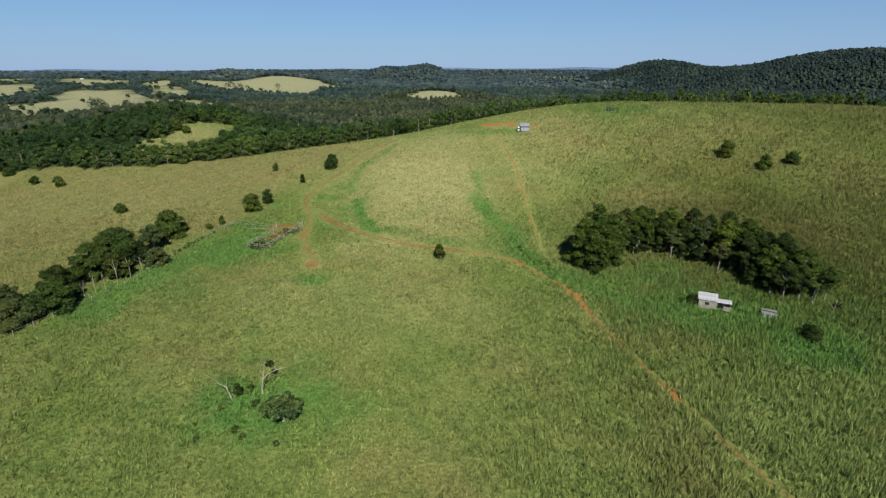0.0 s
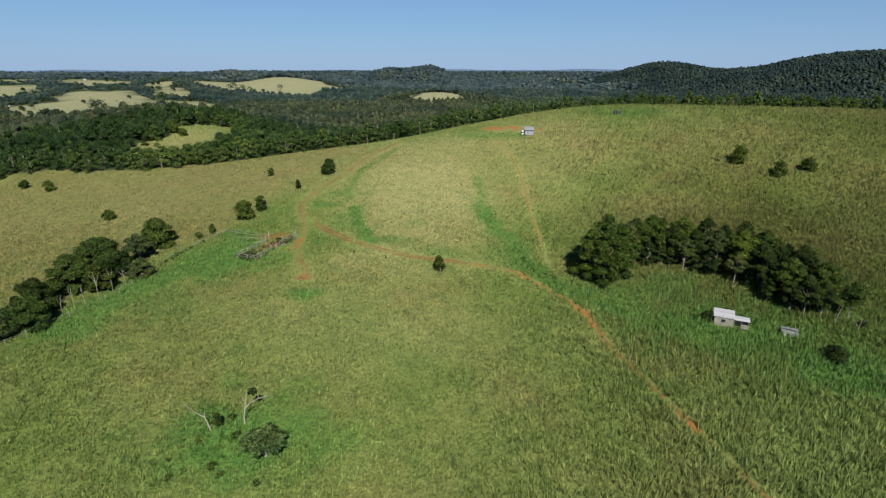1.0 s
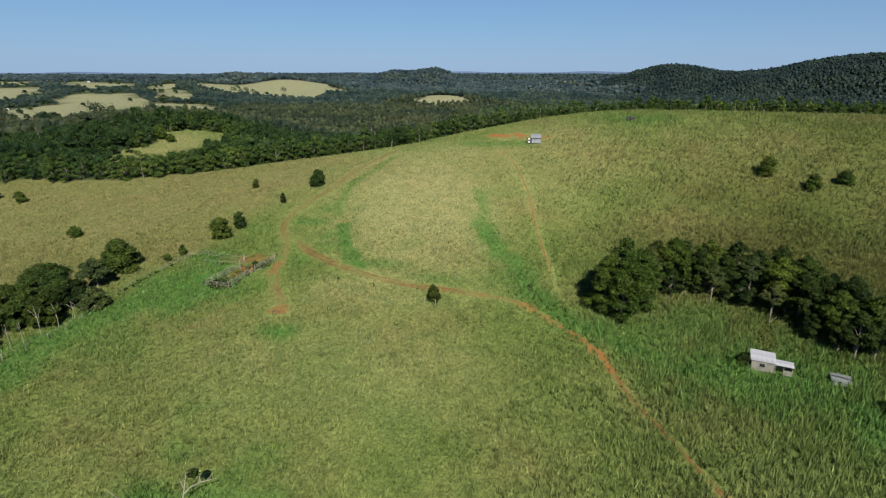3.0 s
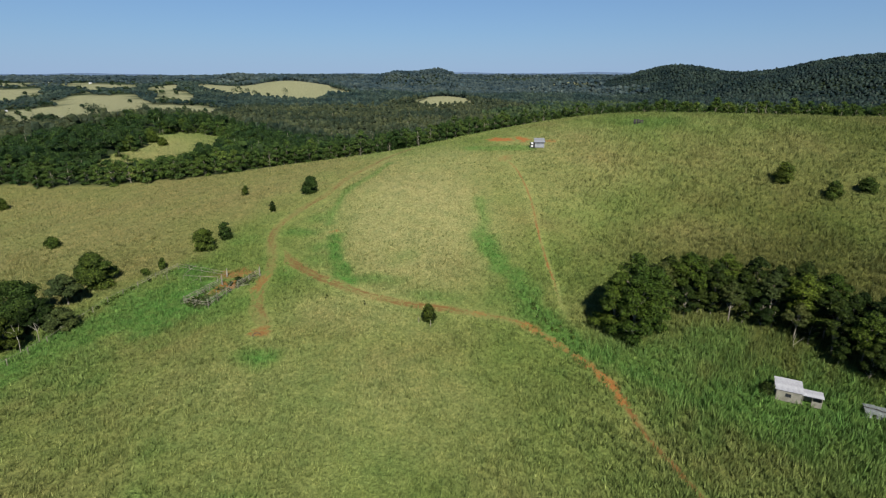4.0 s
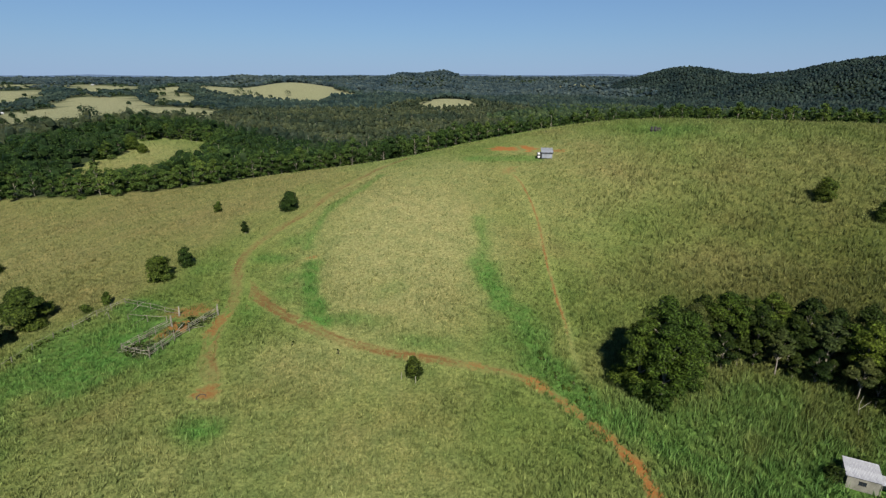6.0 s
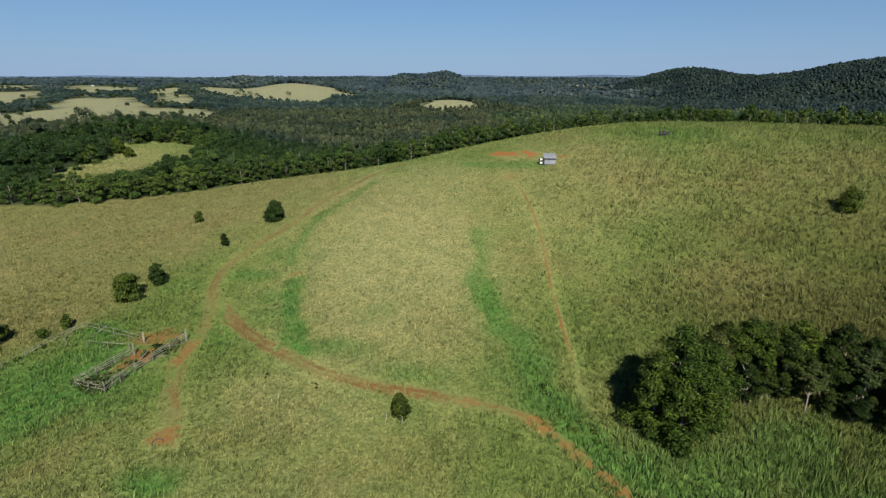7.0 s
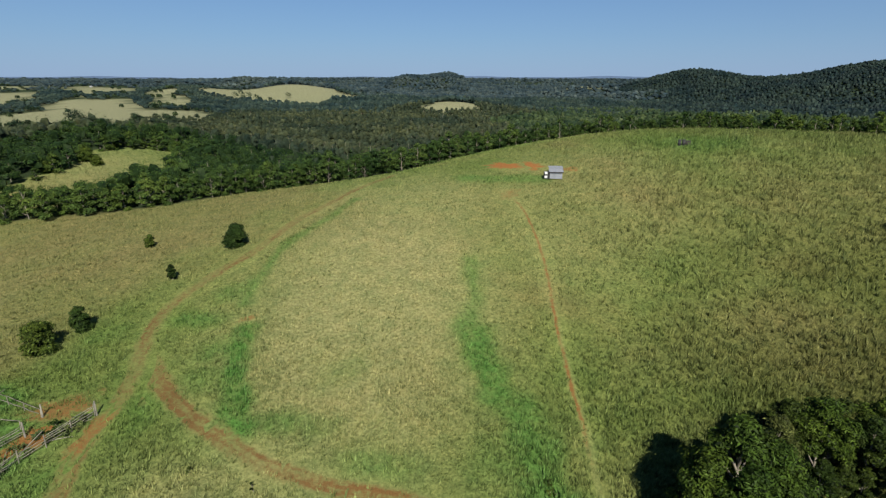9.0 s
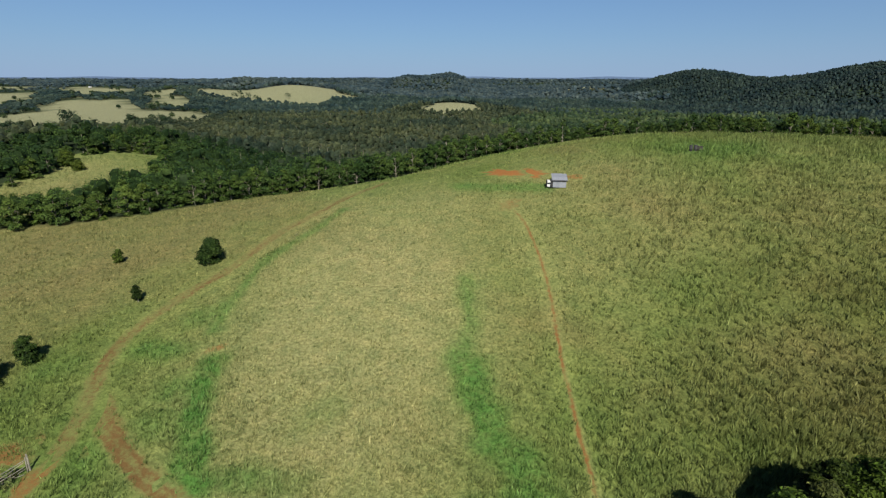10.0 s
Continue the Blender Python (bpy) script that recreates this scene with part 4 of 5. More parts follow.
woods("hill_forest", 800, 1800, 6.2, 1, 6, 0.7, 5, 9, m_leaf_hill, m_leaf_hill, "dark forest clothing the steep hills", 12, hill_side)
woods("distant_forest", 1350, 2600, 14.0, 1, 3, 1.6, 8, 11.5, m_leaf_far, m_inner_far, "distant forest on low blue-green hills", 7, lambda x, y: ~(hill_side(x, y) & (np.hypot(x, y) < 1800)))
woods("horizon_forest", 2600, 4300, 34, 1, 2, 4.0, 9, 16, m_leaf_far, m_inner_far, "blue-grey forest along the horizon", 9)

# ranges at the end of the view, their haze painted in as a blue base colour
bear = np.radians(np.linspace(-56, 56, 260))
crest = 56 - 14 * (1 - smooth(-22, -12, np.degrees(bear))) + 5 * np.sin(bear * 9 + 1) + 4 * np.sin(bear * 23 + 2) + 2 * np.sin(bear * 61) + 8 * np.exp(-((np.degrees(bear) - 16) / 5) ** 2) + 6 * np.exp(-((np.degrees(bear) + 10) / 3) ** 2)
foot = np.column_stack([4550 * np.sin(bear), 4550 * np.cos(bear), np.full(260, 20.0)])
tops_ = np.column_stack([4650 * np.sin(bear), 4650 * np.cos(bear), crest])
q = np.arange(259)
ranges = new("distant_ranges", mesh_from("distant_ranges", np.concatenate([foot, tops_]), np.column_stack([q, q + 1, q + 261, q + 260]), plain("haze_blue_ranges", (0.06, 0.1, 0.17), (0.075, 0.118, 0.195), 0.002, 1.0, 0, 0.0), True))
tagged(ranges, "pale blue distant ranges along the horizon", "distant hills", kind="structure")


# lone trees and hedges on the far paddocks
def dotted(name, spots, size, leaves, label, seed):
    rng = np.random.default_rng(seed)
    vs, fs, off = [], [], 0
    for x, y, r in spots:
        r *= 0.8
        v, f = crown_cloud(rng, [(x, y, at(x, y) + r * 1.1, r, r, r * 1.0), (x + r * 0.5, y, at(x, y) + r * 0.8, r * 0.7, r * 0.7, r * 0.7)], leaves, size)
        vs.append(v)
        fs.append(f + off)
        off += len(v)
    return tagged(new(name, mesh_from(name, np.concatenate(vs), np.concatenate(fs), m_leaf_slope)), label, "trees", kind="stuff")


rng = np.random.default_rng(15)
far_spots = [(-398, 1092, 7), (-380, 1080, 6), (-412, 1064, 7), (-352, 1072, 5), (-336, 1128, 7), (-420, 1110, 6), (-366, 1062, 5), (-440, 1150, 7), (-392, 1050, 6), (-364, 578, 9), (-356, 574, 8), (-370, 582, 7)]
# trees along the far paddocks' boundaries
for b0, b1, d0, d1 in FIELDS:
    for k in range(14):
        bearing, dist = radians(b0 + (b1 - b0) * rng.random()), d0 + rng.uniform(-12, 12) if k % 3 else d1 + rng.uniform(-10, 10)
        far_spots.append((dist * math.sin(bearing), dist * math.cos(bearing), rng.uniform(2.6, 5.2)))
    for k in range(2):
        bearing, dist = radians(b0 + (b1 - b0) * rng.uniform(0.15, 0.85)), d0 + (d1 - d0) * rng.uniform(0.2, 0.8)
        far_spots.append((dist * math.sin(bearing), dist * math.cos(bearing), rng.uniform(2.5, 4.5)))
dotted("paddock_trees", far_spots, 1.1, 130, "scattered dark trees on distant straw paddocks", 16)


# ---- dead and fallen timber ----
def snag(name, x, y, paths, label, tufts=(), group="", turn=0.0, mat=None):
    ob = holder(name, Matrix.Translation((x, y, at(x, y))) @ Matrix.Rotation(turn, 4, "Z") @ Matrix.Scale(0.88, 4), label, "dead tree", group)
    for k, p in enumerate(paths):
        p = [(a, b_, c_, d_ * 0.6) for a, b_, c_, d_ in p]
        part("trunk" if k == 0 else "branch", mesh_from("branch", *tube([p], 6), mat or m_dead, True), ob)
    rng = np.random.default_rng(int(abs(x * 7 + y * 3)))
    for tx, ty, tz, r in tufts:
        part("leaf_clump", mesh_from("leaf_clump", *crown_cloud(rng, [(tx, ty, tz, r, r, r * 0.9), (tx + r * 0.4, ty, tz - r * 0.3, r * 0.6, r * 0.6, r * 0.6)], int(150 * r * r + 60), 0.26), m_leaf_dark), ob)
    return ob


snag("dead_tree", -26.4, 67.2, [[(0, 0, -0.3, 0.24), (0.05, 0, 1.2, 0.2), (0.3, 0.1, 2.6, 0.16)], [(0.3, 0.1, 2.6, 0.15), (1.2, 0.3, 3.5, 0.12), (2.4, 0.5, 4.1, 0.1), (4.4, 0.6, 4.6, 0.05)], [(0.3, 0.1, 2.6, 0.12), (0.4, 0.6, 3.8, 0.1), (0.6, 0.9, 5.4, 0.04)], [(2.4, 0.5, 4.1, 0.08), (2.2, 0.9, 4.9, 0.04)], [(0.5, 0.75, 4.4, 0.07), (1.1, 1.0, 5.3, 0.04), (1.5, 1.1, 5.9, 0.02)], [(3.2, 0.55, 4.3, 0.05), (3.9, 0.9, 5.1, 0.02)], [(0.35, 0.3, 3.1, 0.06), (-0.1, 0.5, 4.6, 0.03)]],
     "bleached dead tree, half fallen, with leafy tuft", [(1.4, 1.0, 4.9, 0.7)])
snag("dead_tree", -30.2, 65.6, [[(0, 0, -0.3, 0.18), (-0.4, 0.1, 1.1, 0.15), (-0.8, 0.2, 2.2, 0.12)], [(-0.8, 0.2, 2.2, 0.12), (-2.0, 0.5, 2.7, 0.09), (-4.0, 0.9, 4.0, 0.04)], [(-0.8, 0.2, 2.2, 0.08), (-0.7, 0.4, 3.4, 0.03)], [(-0.2, 0.05, 0.6, 0.08), (0.5, 0.1, 1.4, 0.06), (0.9, 0.2, 2.8, 0.03)], [(-2.0, 0.5, 2.7, 0.06), (-2.7, 0.3, 2.9, 0.03)], [(-0.8, 0.2, 2.2, 0.05), (-1.2, 0.3, 3.2, 0.02)]],
     "bleached leaning dead tree with forked limb", [(0.9, 0.2, 1.5, 0.7), (0.9, 0.3, 2.4, 0.5)])
flat = holder("flat_topped_tree", Matrix.Translation((-21.9, 61.8, at(-21.9, 61.8))) @ Matrix.Scale(0.95, 4), "low flat-topped tree with layered olive foliage", "tree")
rng = np.random.default_rng(19)
limbs = [[(0, 0, -0.3, 0.26), (0.05, 0, 1.0, 0.22), (0, 0.1, 1.9, 0.18)]] + [[(0, 0.1, 1.7, 0.13), (1.3 * math.cos(a), 1.3 * math.sin(a), 1.9, 0.06), (2.6 * math.cos(a), 2.6 * math.sin(a), 2.2, 0.02)] for a in (0.2, 1.3, 2.5, 3.6, 4.7, 5.6)]
part("trunk", mesh_from("trunk", *tube(limbs, 6), m_bark, True), flat)
part("crown", mesh_from("crown", *crown_cloud(rng, [(2.2 * math.cos(a) * s, 2.1 * math.sin(a) * s, 1.9 + 1.0 * rng.random(), 0.8, 0.8, 0.16) for a, s in zip(np.arange(20) * 2.4, np.sqrt((np.arange(20) + 0.5) / 20) * 1.2)], 1500, 0.3), foliage("olive_leaves", (0.017, 0.03, 0.01), (0.092, 0.122, 0.045))), flat)
for k, (x, y, r) in enumerate([(-30.8, 63.3, 0.45), (-28.1, 59.4, 0.6), (-26.4, 58.5, 0.5), (-28.2, 67.6, 0.7), (-26.8, 64.6, 0.6), (-32.4, 57.6, 0.45), (-21.5, 57.4, 0.45), (-33.5, 60.5, 0.3)]):
    tree("shrub", tree_meshes("shrub", 160 + k, r * 1.5, r, 0.05, 150, 0.2, m_leaf_bush, 6, 0, 0.04), x, y, "small dark regrowth shrub in green grass", "shrub", "regrowth round fallen timber")

for k, (x, y, h) in enumerate([(-66.6, 101.2, 6.2), (-65.2, 103.6, 5.4), (-67.6, 98.6, 4.6), (-68.8, 97.4, 5.2), (-69.8, 95.6, 4.4), (-71.4, 94.2, 4.0), (-70.8, 91.6, 3.6), (-64.4, 106.6, 3.8)]):
    snag("dead_tree", x, y, [[(0, 0, -0.3, 0.1), (0.1, 0, h * 0.4, 0.085), (-0.1, 0.1, h * 0.75, 0.09), (-0.3, 0.1, h, 0.03)], [(0.02, 0, h * 0.5, 0.055), (0.5, 0.2, h * 0.75, 0.045), (1.0 - 0.2 * k, 0.3, h * 0.97, 0.03)], [(0, 0, h * 0.62, 0.06), (-0.9, 0, h * 0.8, 0.04), (-1.5, 0.1, h * 0.85, 0.02)]],
         "bare bleached dead tree on old fence line", (), "dead fence-line trees", 0.9 * k)
snag("dead_shrub", 81.0, 100.7, [[(0, 0, -0.2, 0.12), (0.1, 0, 1.6, 0.09), (0.3, 0, 3.0, 0.04)], [(0, 0, 0.5, 0.08), (-1.0, 0.3, 2.0, 0.05), (-1.8, 0.4, 2.6, 0.02)], [(0, 0, 0.6, 0.08), (1.2, 0.3, 1.9, 0.05), (2.2, 0.5, 2.4, 0.02)], [(0.1, 0, 1.4, 0.06), (0.9, -0.5, 2.6, 0.02)]], "grey leafless shrub tangled in long grass", [(0.8, 0.3, 1.4, 0.9)])
snag("dead_sapling", 77.4, 102.4, [[(0, 0, -0.2, 0.09), (0.4, 0, 2.6, 0.07), (1.0, 0, 5.4, 0.03)], [(0.1, 0, 0.4, 0.07), (-0.1, 0.2, 2.5, 0.05), (0.5, 0.2, 4.8, 0.02)]], "thin pale leaning dead stems beside grove")
snag("dead_sapling", 63.4, 114.8, [[(0, 0, -0.2, 0.1), (-0.3, 0, 2.0, 0.08), (0.0, 0, 3.6, 0.04)], [(-0.2, 0, 1.0, 0.07), (0.9, 0, 2.1, 0.05), (1.8, 0.2, 2.6, 0.02)]], "pale forked dead stem before grove")
snag("fallen_branch", 74.3, 85.0, [[(0.3, 4.2, 0.6, 0.3), (0.1, 1, 0.75, 0.3), (-0.1, -2, 0.7, 0.26), (-0.2, -4.2, 0.5, 0.14)]], "dark fallen trunk lying in long grass", (), "", 0.0, m_dim)
snag("fallen_branch", 71.6, 96.4, [[(-0.6, 0.8, 0.2, 0.12), (0, 0, 0.3, 0.1), (0.8, -1.6, 0.2, 0.05)]], "short dark log lying in long grass", (), "", 0.2, m_dim)


# ---- fences and cattle yard ----
def fence(name, pts, height, rails, gap, label, seed, group="", post_r=0.085, rail_r=0.05):
    """Split-rail fence along a line: upright posts and sagging rails, each its own piece."""
    rng = np.random.default_rng(seed)
    x0, y0 = pts[0]
    z0 = at(x0, y0)
    ob = holder(name, Matrix.Translation((x0, y0, z0)), label, "fence", group)
    posts = []
    for (ax, ay), (bx, by) in zip(pts, pts[1:]):
        k = max(1, round(math.hypot(bx - ax, by - ay) / gap))
        for i in range(k + (1 if (bx, by) == pts[-1] else 0)):
            posts.append((ax + (bx - ax) * i / k, ay + (by - ay) * i / k))
    tops = []
    for x, y in posts:
        z, h = at(x, y), height * rng.uniform(0.9, 1.12)
        lx, ly = rng.normal(0, 0.05, 2)
        part("post", mesh_from("post", *tube([[(x - x0, y - y0, z - z0 - 0.4, post_r), (x - x0 + lx * 0.5, y - y0 + ly * 0.5, z - z0 + h * 0.5, post_r * 0.95), (x - x0 + lx, y - y0 + ly, z - z0 + h, post_r * 0.85), (x - x0 + lx, y - y0 + ly, z - z0 + h + 0.02, 0.01)]], 6), m_rail, True), ob)
        tops.append((x - x0, y - y0, z - z0))
    for a, b_ in zip(tops, tops[1:]):
        for r in range(rails):
            if rng.random() < 0.07:
                continue
            ha, hb = (height * (0.93 - 0.8 * r / max(1, rails)) + rng.normal(0, 0.05) for _ in range(2))
            side = 0.1 * (-1) ** r
            mid = [(a[i] + b_[i]) / 2 for i in range(3)]
            part("rail", mesh_from("rail", *tube([[(a[0] + side, a[1] + side, a[2] + ha, rail_r), (mid[0] + side, mid[1] + side, mid[2] + (ha + hb) / 2 - rng.uniform(0, 0.1), rail_r * 1.1), (b_[0] + side, b_[1] + side, b_[2] + hb, rail_r * 0.85)]], 5), m_rail, True), ob)
    return ob


fence("yard_fence", [(-40.5, 116.5), (-39.0, 121.0), (-35.3, 128.3)], 1.7, 4, 2.7, "high weathered timber rail fence of cattle yard", 51, "cattle yard fences", 0.065, 0.042)
fence("yard_fence", [(-45.5, 117.9), (-41.5, 124.9)], 1.55, 4, 2.7, "grey timber rail side of cattle race", 52, "cattle yard fences", 0.065, 0.042)
fence("yard_fence", [(-45.5, 117.9), (-43.0, 117.0), (-40.6, 116.6)], 1.2, 3, 2.4, "broken end rails of cattle race", 53, "cattle yard fences")
fence("yard_fence", [(-57.9, 124.6), (-56.3, 128.4), (-53.7, 132.4), (-41.8, 128.0)], 1.15, 2, 3.0, "low two-rail yard fence round green enclosure", 54, "cattle yard fences", 0.055, 0.04)
fence("yard_fence", [(-53.4, 127.4), (-42.8, 126.0)], 1.2, 1, 3.4, "single fallen-looking rail dividing cattle yard", 55, "cattle yard fences", 0.055, 0.045)
fence("paddock_fence", [(-57.9, 124.6), (-60.5, 119), (-61.5, 112), (-62.5, 106), (-64.5, 100), (-67.5, 94), (-71, 88), (-76, 80), (-82, 72)], 1.15, 1, 3.2, "old sagging timber post fence along paddock", 56, "", 0.07, 0.025)
for x, y, h in ((-35.2, 128.5, 2.1), (-41.6, 128.0, 1.9), (-41.3, 124.8, 2.1)):
    tagged(new("gate_post", mesh_from("gate_post", *tube([[(x, y, at(x, y) - 0.4, 0.1), (x, y, at(x, y) + h, 0.09), (x, y, at(x, y) + h + 0.02, 0.01)]], 8), m_rail, True)), "thick weathered timber gate post", "post", "yard gate posts")
for k, (x, y, r, h) in enumerate([(-43.6, 118.6, 1.3, 1.2), (-41.9, 118.9, 0.9, 1.0), (-42.6, 117.6, 1.0, 0.9), (-37.4, 126.0, 1.0, 1.3), (-38.3, 124.8, 0.8, 0.9), (-36.4, 127.4, 0.7, 0.9), (-40.0, 119.6, 0.7, 0.8), (-44.6, 118.2, 0.9, 0.8), (-41.2, 117.6, 0.8, 0.9), (-39.2, 122.4, 0.6, 0.9), (-38.0, 124.0, 0.5, 1.0), (-36.9, 126.6, 0.9, 1.1), (-43.4, 121.6, 0.6, 0.5), (-35.9, 126.2, 0.5, 0.6), (-40.6, 122.6, 0.9, 0.9), (-39.8, 124.6, 0.8, 1.0), (-38.8, 126.4, 0.9, 1.1), (-42.4, 119.9, 0.8, 0.9), (-41.2, 121.0, 0.7, 0.8), (-45.0, 117.9, 0.9, 1.0), (-44.2, 117.3, 0.8, 0.9), (-43.2, 117.0, 0.9, 1.0), (-42.2, 116.9, 0.8, 0.8), (-41.4, 117.0, 0.7, 0.9), (-42.9, 118.4, 1.0, 1.4), (-36.2, 127.0, 0.9, 1.5), (-37.0, 125.6, 0.8, 1.2)]):
    tree("weed_clump", tree_meshes("weeds", 180 + k, h, r, 0.0, 170, 0.17, m_weed if k % 4 else m_leaf_bush, 6, 0, 0.03), x, y, "grey-green weeds grown through cattle yard", "weeds", "yard weeds")

for k, (x, y, rad) in enumerate([(-58.3, 123.9, 0.55), (-58.9, 122.6, 0.4), (-59.6, 121.2, 0.5), (-60.1, 119.9, 0.6), (-60.6, 118.4, 0.7), (-61.0, 116.8, 0.5), (-61.2, 115.0, 0.6), (-56.9, 127.2, 0.5)]):
    tree("weed_clump", tree_meshes("weeds", 210 + k, rad * 1.5, rad, 0.0, 90, 0.16, m_leaf_grove, 5, 0, 0.03), x, y, "dark weeds grown along old timber fence", "weeds", "fence weeds")

# dark weeds in the damp hollow beside the track, and thistles in the open pasture
rng = np.random.default_rng(44)
for k in range(18):
    u = (k + rng.random()) / 18
    x, y, rad = 18.6 + 4.6 * u + rng.normal(0, 0.9), 123.5 - 9.5 * u + rng.normal(0, 0.9), rng.uniform(0.3, 0.65)
    tree("weed_clump", tree_meshes("weeds", 240 + k, rad * 1.4, rad, 0.0, 80, 0.15, m_leaf_bush, 5, 0, 0.03), x, y, "dark leafy weeds in damp green hollow", "weeds", "hollow weeds")
for k, (x, y) in enumerate([(-20.4, 120.9), (-12.6, 119.3)]):
    tree("thistle", tree_meshes("thistle", 262 + k, 0.9, 0.35, 0.0, 70, 0.13, m_leaf_dark, 5, 0, 0.03), x, y, "small dark thistle standing in open pasture", "thistle", "pasture thistles")
for x, y in ((-2.6, 114.9), (-0.5, 114.2)):
    tagged(new("stake", mesh_from("stake", *tube([[(x, y, at(x, y) - 0.3, 0.045), (x + 0.05, y, at(x, y) + 1.25, 0.04), (x + 0.05, y, at(x, y) + 1.27, 0.01)]], 6), m_dead, True)), "pale timber stake beside lone tree", "stake", "tree stakes")

# fallen rails and brush in the old race
rng = np.random.default_rng(58)
for x, y in [(-42.2, 118.6), (-41.8, 119.8), (-42.9, 120.4), (-40.9, 121.2), (-40.6, 118.2), (-39.6, 123.4), (-38.4, 125.9), (-37.2, 124.6), (-36.6, 126.9), (-44.2, 122.4), (-47.8, 126.2), (-50.4, 130.6), (-55.0, 128.9)]:
    a, ln, z = rng.uniform(0.3, 2.2), rng.uniform(1.0, 1.7), at(x, y)
    dx, dy, up = ln * math.cos(a), ln * math.sin(a), rng.uniform(0.1, 0.9)
    tagged(new("fallen_rail", mesh_from("fallen_rail", *tube([[(x - dx, y - dy, at(x - dx, y - dy) + 0.04, 0.05), (x, y, z + 0.08 + up * 0.5, 0.055), (x + dx, y + dy, at(x + dx, y + dy) + up, 0.04)]], 5), m_rail, True)), "loose grey timber rail fallen in cattle yard", "rail", "fallen yard rails")
brush = holder("brush_pile", Matrix.Translation((-43.6, 117.9, at(-43.6, 117.9))), "tangled pile of grey branches in cattle race", "brush")
for k in range(46):
    a, q = rng.uniform(0, 6.28), rng.uniform(0.35, 0.8)
    bx, by, bz = rng.normal(0, 0.95), rng.normal(0.25, 0.6), rng.uniform(0.1, 0.9)
    part("branch", mesh_from("branch", *tube([[(bx - q * math.cos(a), by - q * math.sin(a), max(0.02, bz - rng.uniform(0, 0.6)), 0.045), (bx, by, bz, 0.04), (bx + q * math.cos(a + 0.3), by + q * math.sin(a + 0.3), bz + rng.uniform(-0.2, 0.4), 0.012)]], 4), m_dead if k % 3 else m_dim, True), brush)

# rubber trough half sunk in the soil
bm = bmesh.new()
k = 28
rings = [(0.98, 0.0), (1.0, 0.45), (0.96, 0.5), (0.86, 0.5), (0.82, 0.42), (0.8, 0.12), (0.0, 0.12)]
vs = [[bm.verts.new((r * math.cos(2 * math.pi * i / k), r * math.sin(2 * math.pi * i / k), z)) for i in range(k)] for r, z in rings[:-1]]
for a, b_ in zip(vs, vs[1:]):
    for i in range(k):
        bm.faces.new((a[i], a[(i + 1) % k], b_[(i + 1) % k], b_[i]))
bm.faces.new(vs[-1])
trough = new("water_trough", bm_mesh("water_trough", bm, m_black, True))
trough.matrix_basis = pose(-29.0, 108.3, at(-29, 108.3) - 0.2, 9, 5, 0) @ Matrix.Scale(0.66, 4)
tagged(trough, "round black rubber cattle trough on red soil", "trough")


# ---- buildings ----
def corrugated(sx, sy, mat, wave=0.2, amp=0.02, name="sheet"):
    """Ribbed metal sheet, ribs running along y, with a little thickness."""
    k = max(6, int(sx / (wave / 4)))
    xs_ = np.linspace(-sx / 2, sx / 2, k)
    zs = amp * np.sin(xs_ * 2 * math.pi / wave)
    v, f = [], []
    for yy, dz in ((-sy / 2, 0.0), (sy / 2, 0.0), (-sy / 2, -0.025), (sy / 2, -0.025)):
        v += [(x_, yy, z_ + dz) for x_, z_ in zip(xs_, zs)]
    for i in range(k - 1):
        f += [(i, i + 1, k + i + 1, k + i), (2 * k + i, 3 * k + i, 3 * k + i + 1, 2 * k + i + 1), (i, 2 * k + i, 2 * k + i + 1, i + 1), (k + i, k + i + 1, 3 * k + i + 1, 3 * k + i)]
    return mesh_from(name, np.array(v), np.array(f), mat)


def walls(ob, sx, sy, h_front, h_back, mat, gap=None, label=""):
    """Four board walls; gap (x0, x1, z0, z1) cuts an opening in the front one."""
    t = 0.1
    if gap:
        x0, x1, z0, z1 = gap
        bm = bmesh.new()
        for a, b_, c_, d_ in ((-sx / 2, x0, 0, h_front), (x1, sx / 2, 0, h_front), (x0, x1, 0, z0), (x0, x1, z1, h_front)):
            if b_ - a > 0.02 and d_ - c_ > 0.02:
                box_bm(b_ - a, t, d_ - c_, 0, bm, Matrix.Translation(((a + b_) / 2, -sy / 2, (c_ + d_) / 2)))
    else:
        bm = box_bm(sx, t, h_front, 0, None, Matrix.Translation((0, -sy / 2, h_front / 2)))
    part("front_wall", bm_mesh("front_wall", bm, mat), ob, label)
    part("back_wall", bm_mesh("back_wall", box_bm(sx, t, h_back, 0, None, Matrix.Translation((0, sy / 2, h_back / 2))), mat), ob)
    for s in (-1, 1):
        bm = bmesh.new()
        prof = [(-sy / 2 + t / 2, 0), (sy / 2 - t / 2, 0), (sy / 2 - t / 2, h_back), (-sy / 2 + t / 2, h_front)]
        a = [bm.verts.new((s * (sx / 2 - t), y_, z_)) for y_, z_ in prof]
        b_ = [bm.verts.new((s * sx / 2, y_, z_)) for y_, z_ in prof]
        bm.faces.new(a)
        bm.faces.new(b_)
        for i in range(4):
            bm.faces.new((a[i], a[(i + 1) % 4], b_[(i + 1) % 4], b_[i]))
        bmesh.ops.recalc_face_normals(bm, faces=bm.faces)
        part("side_wall", bm_mesh("side_wall", bm, mat), ob)


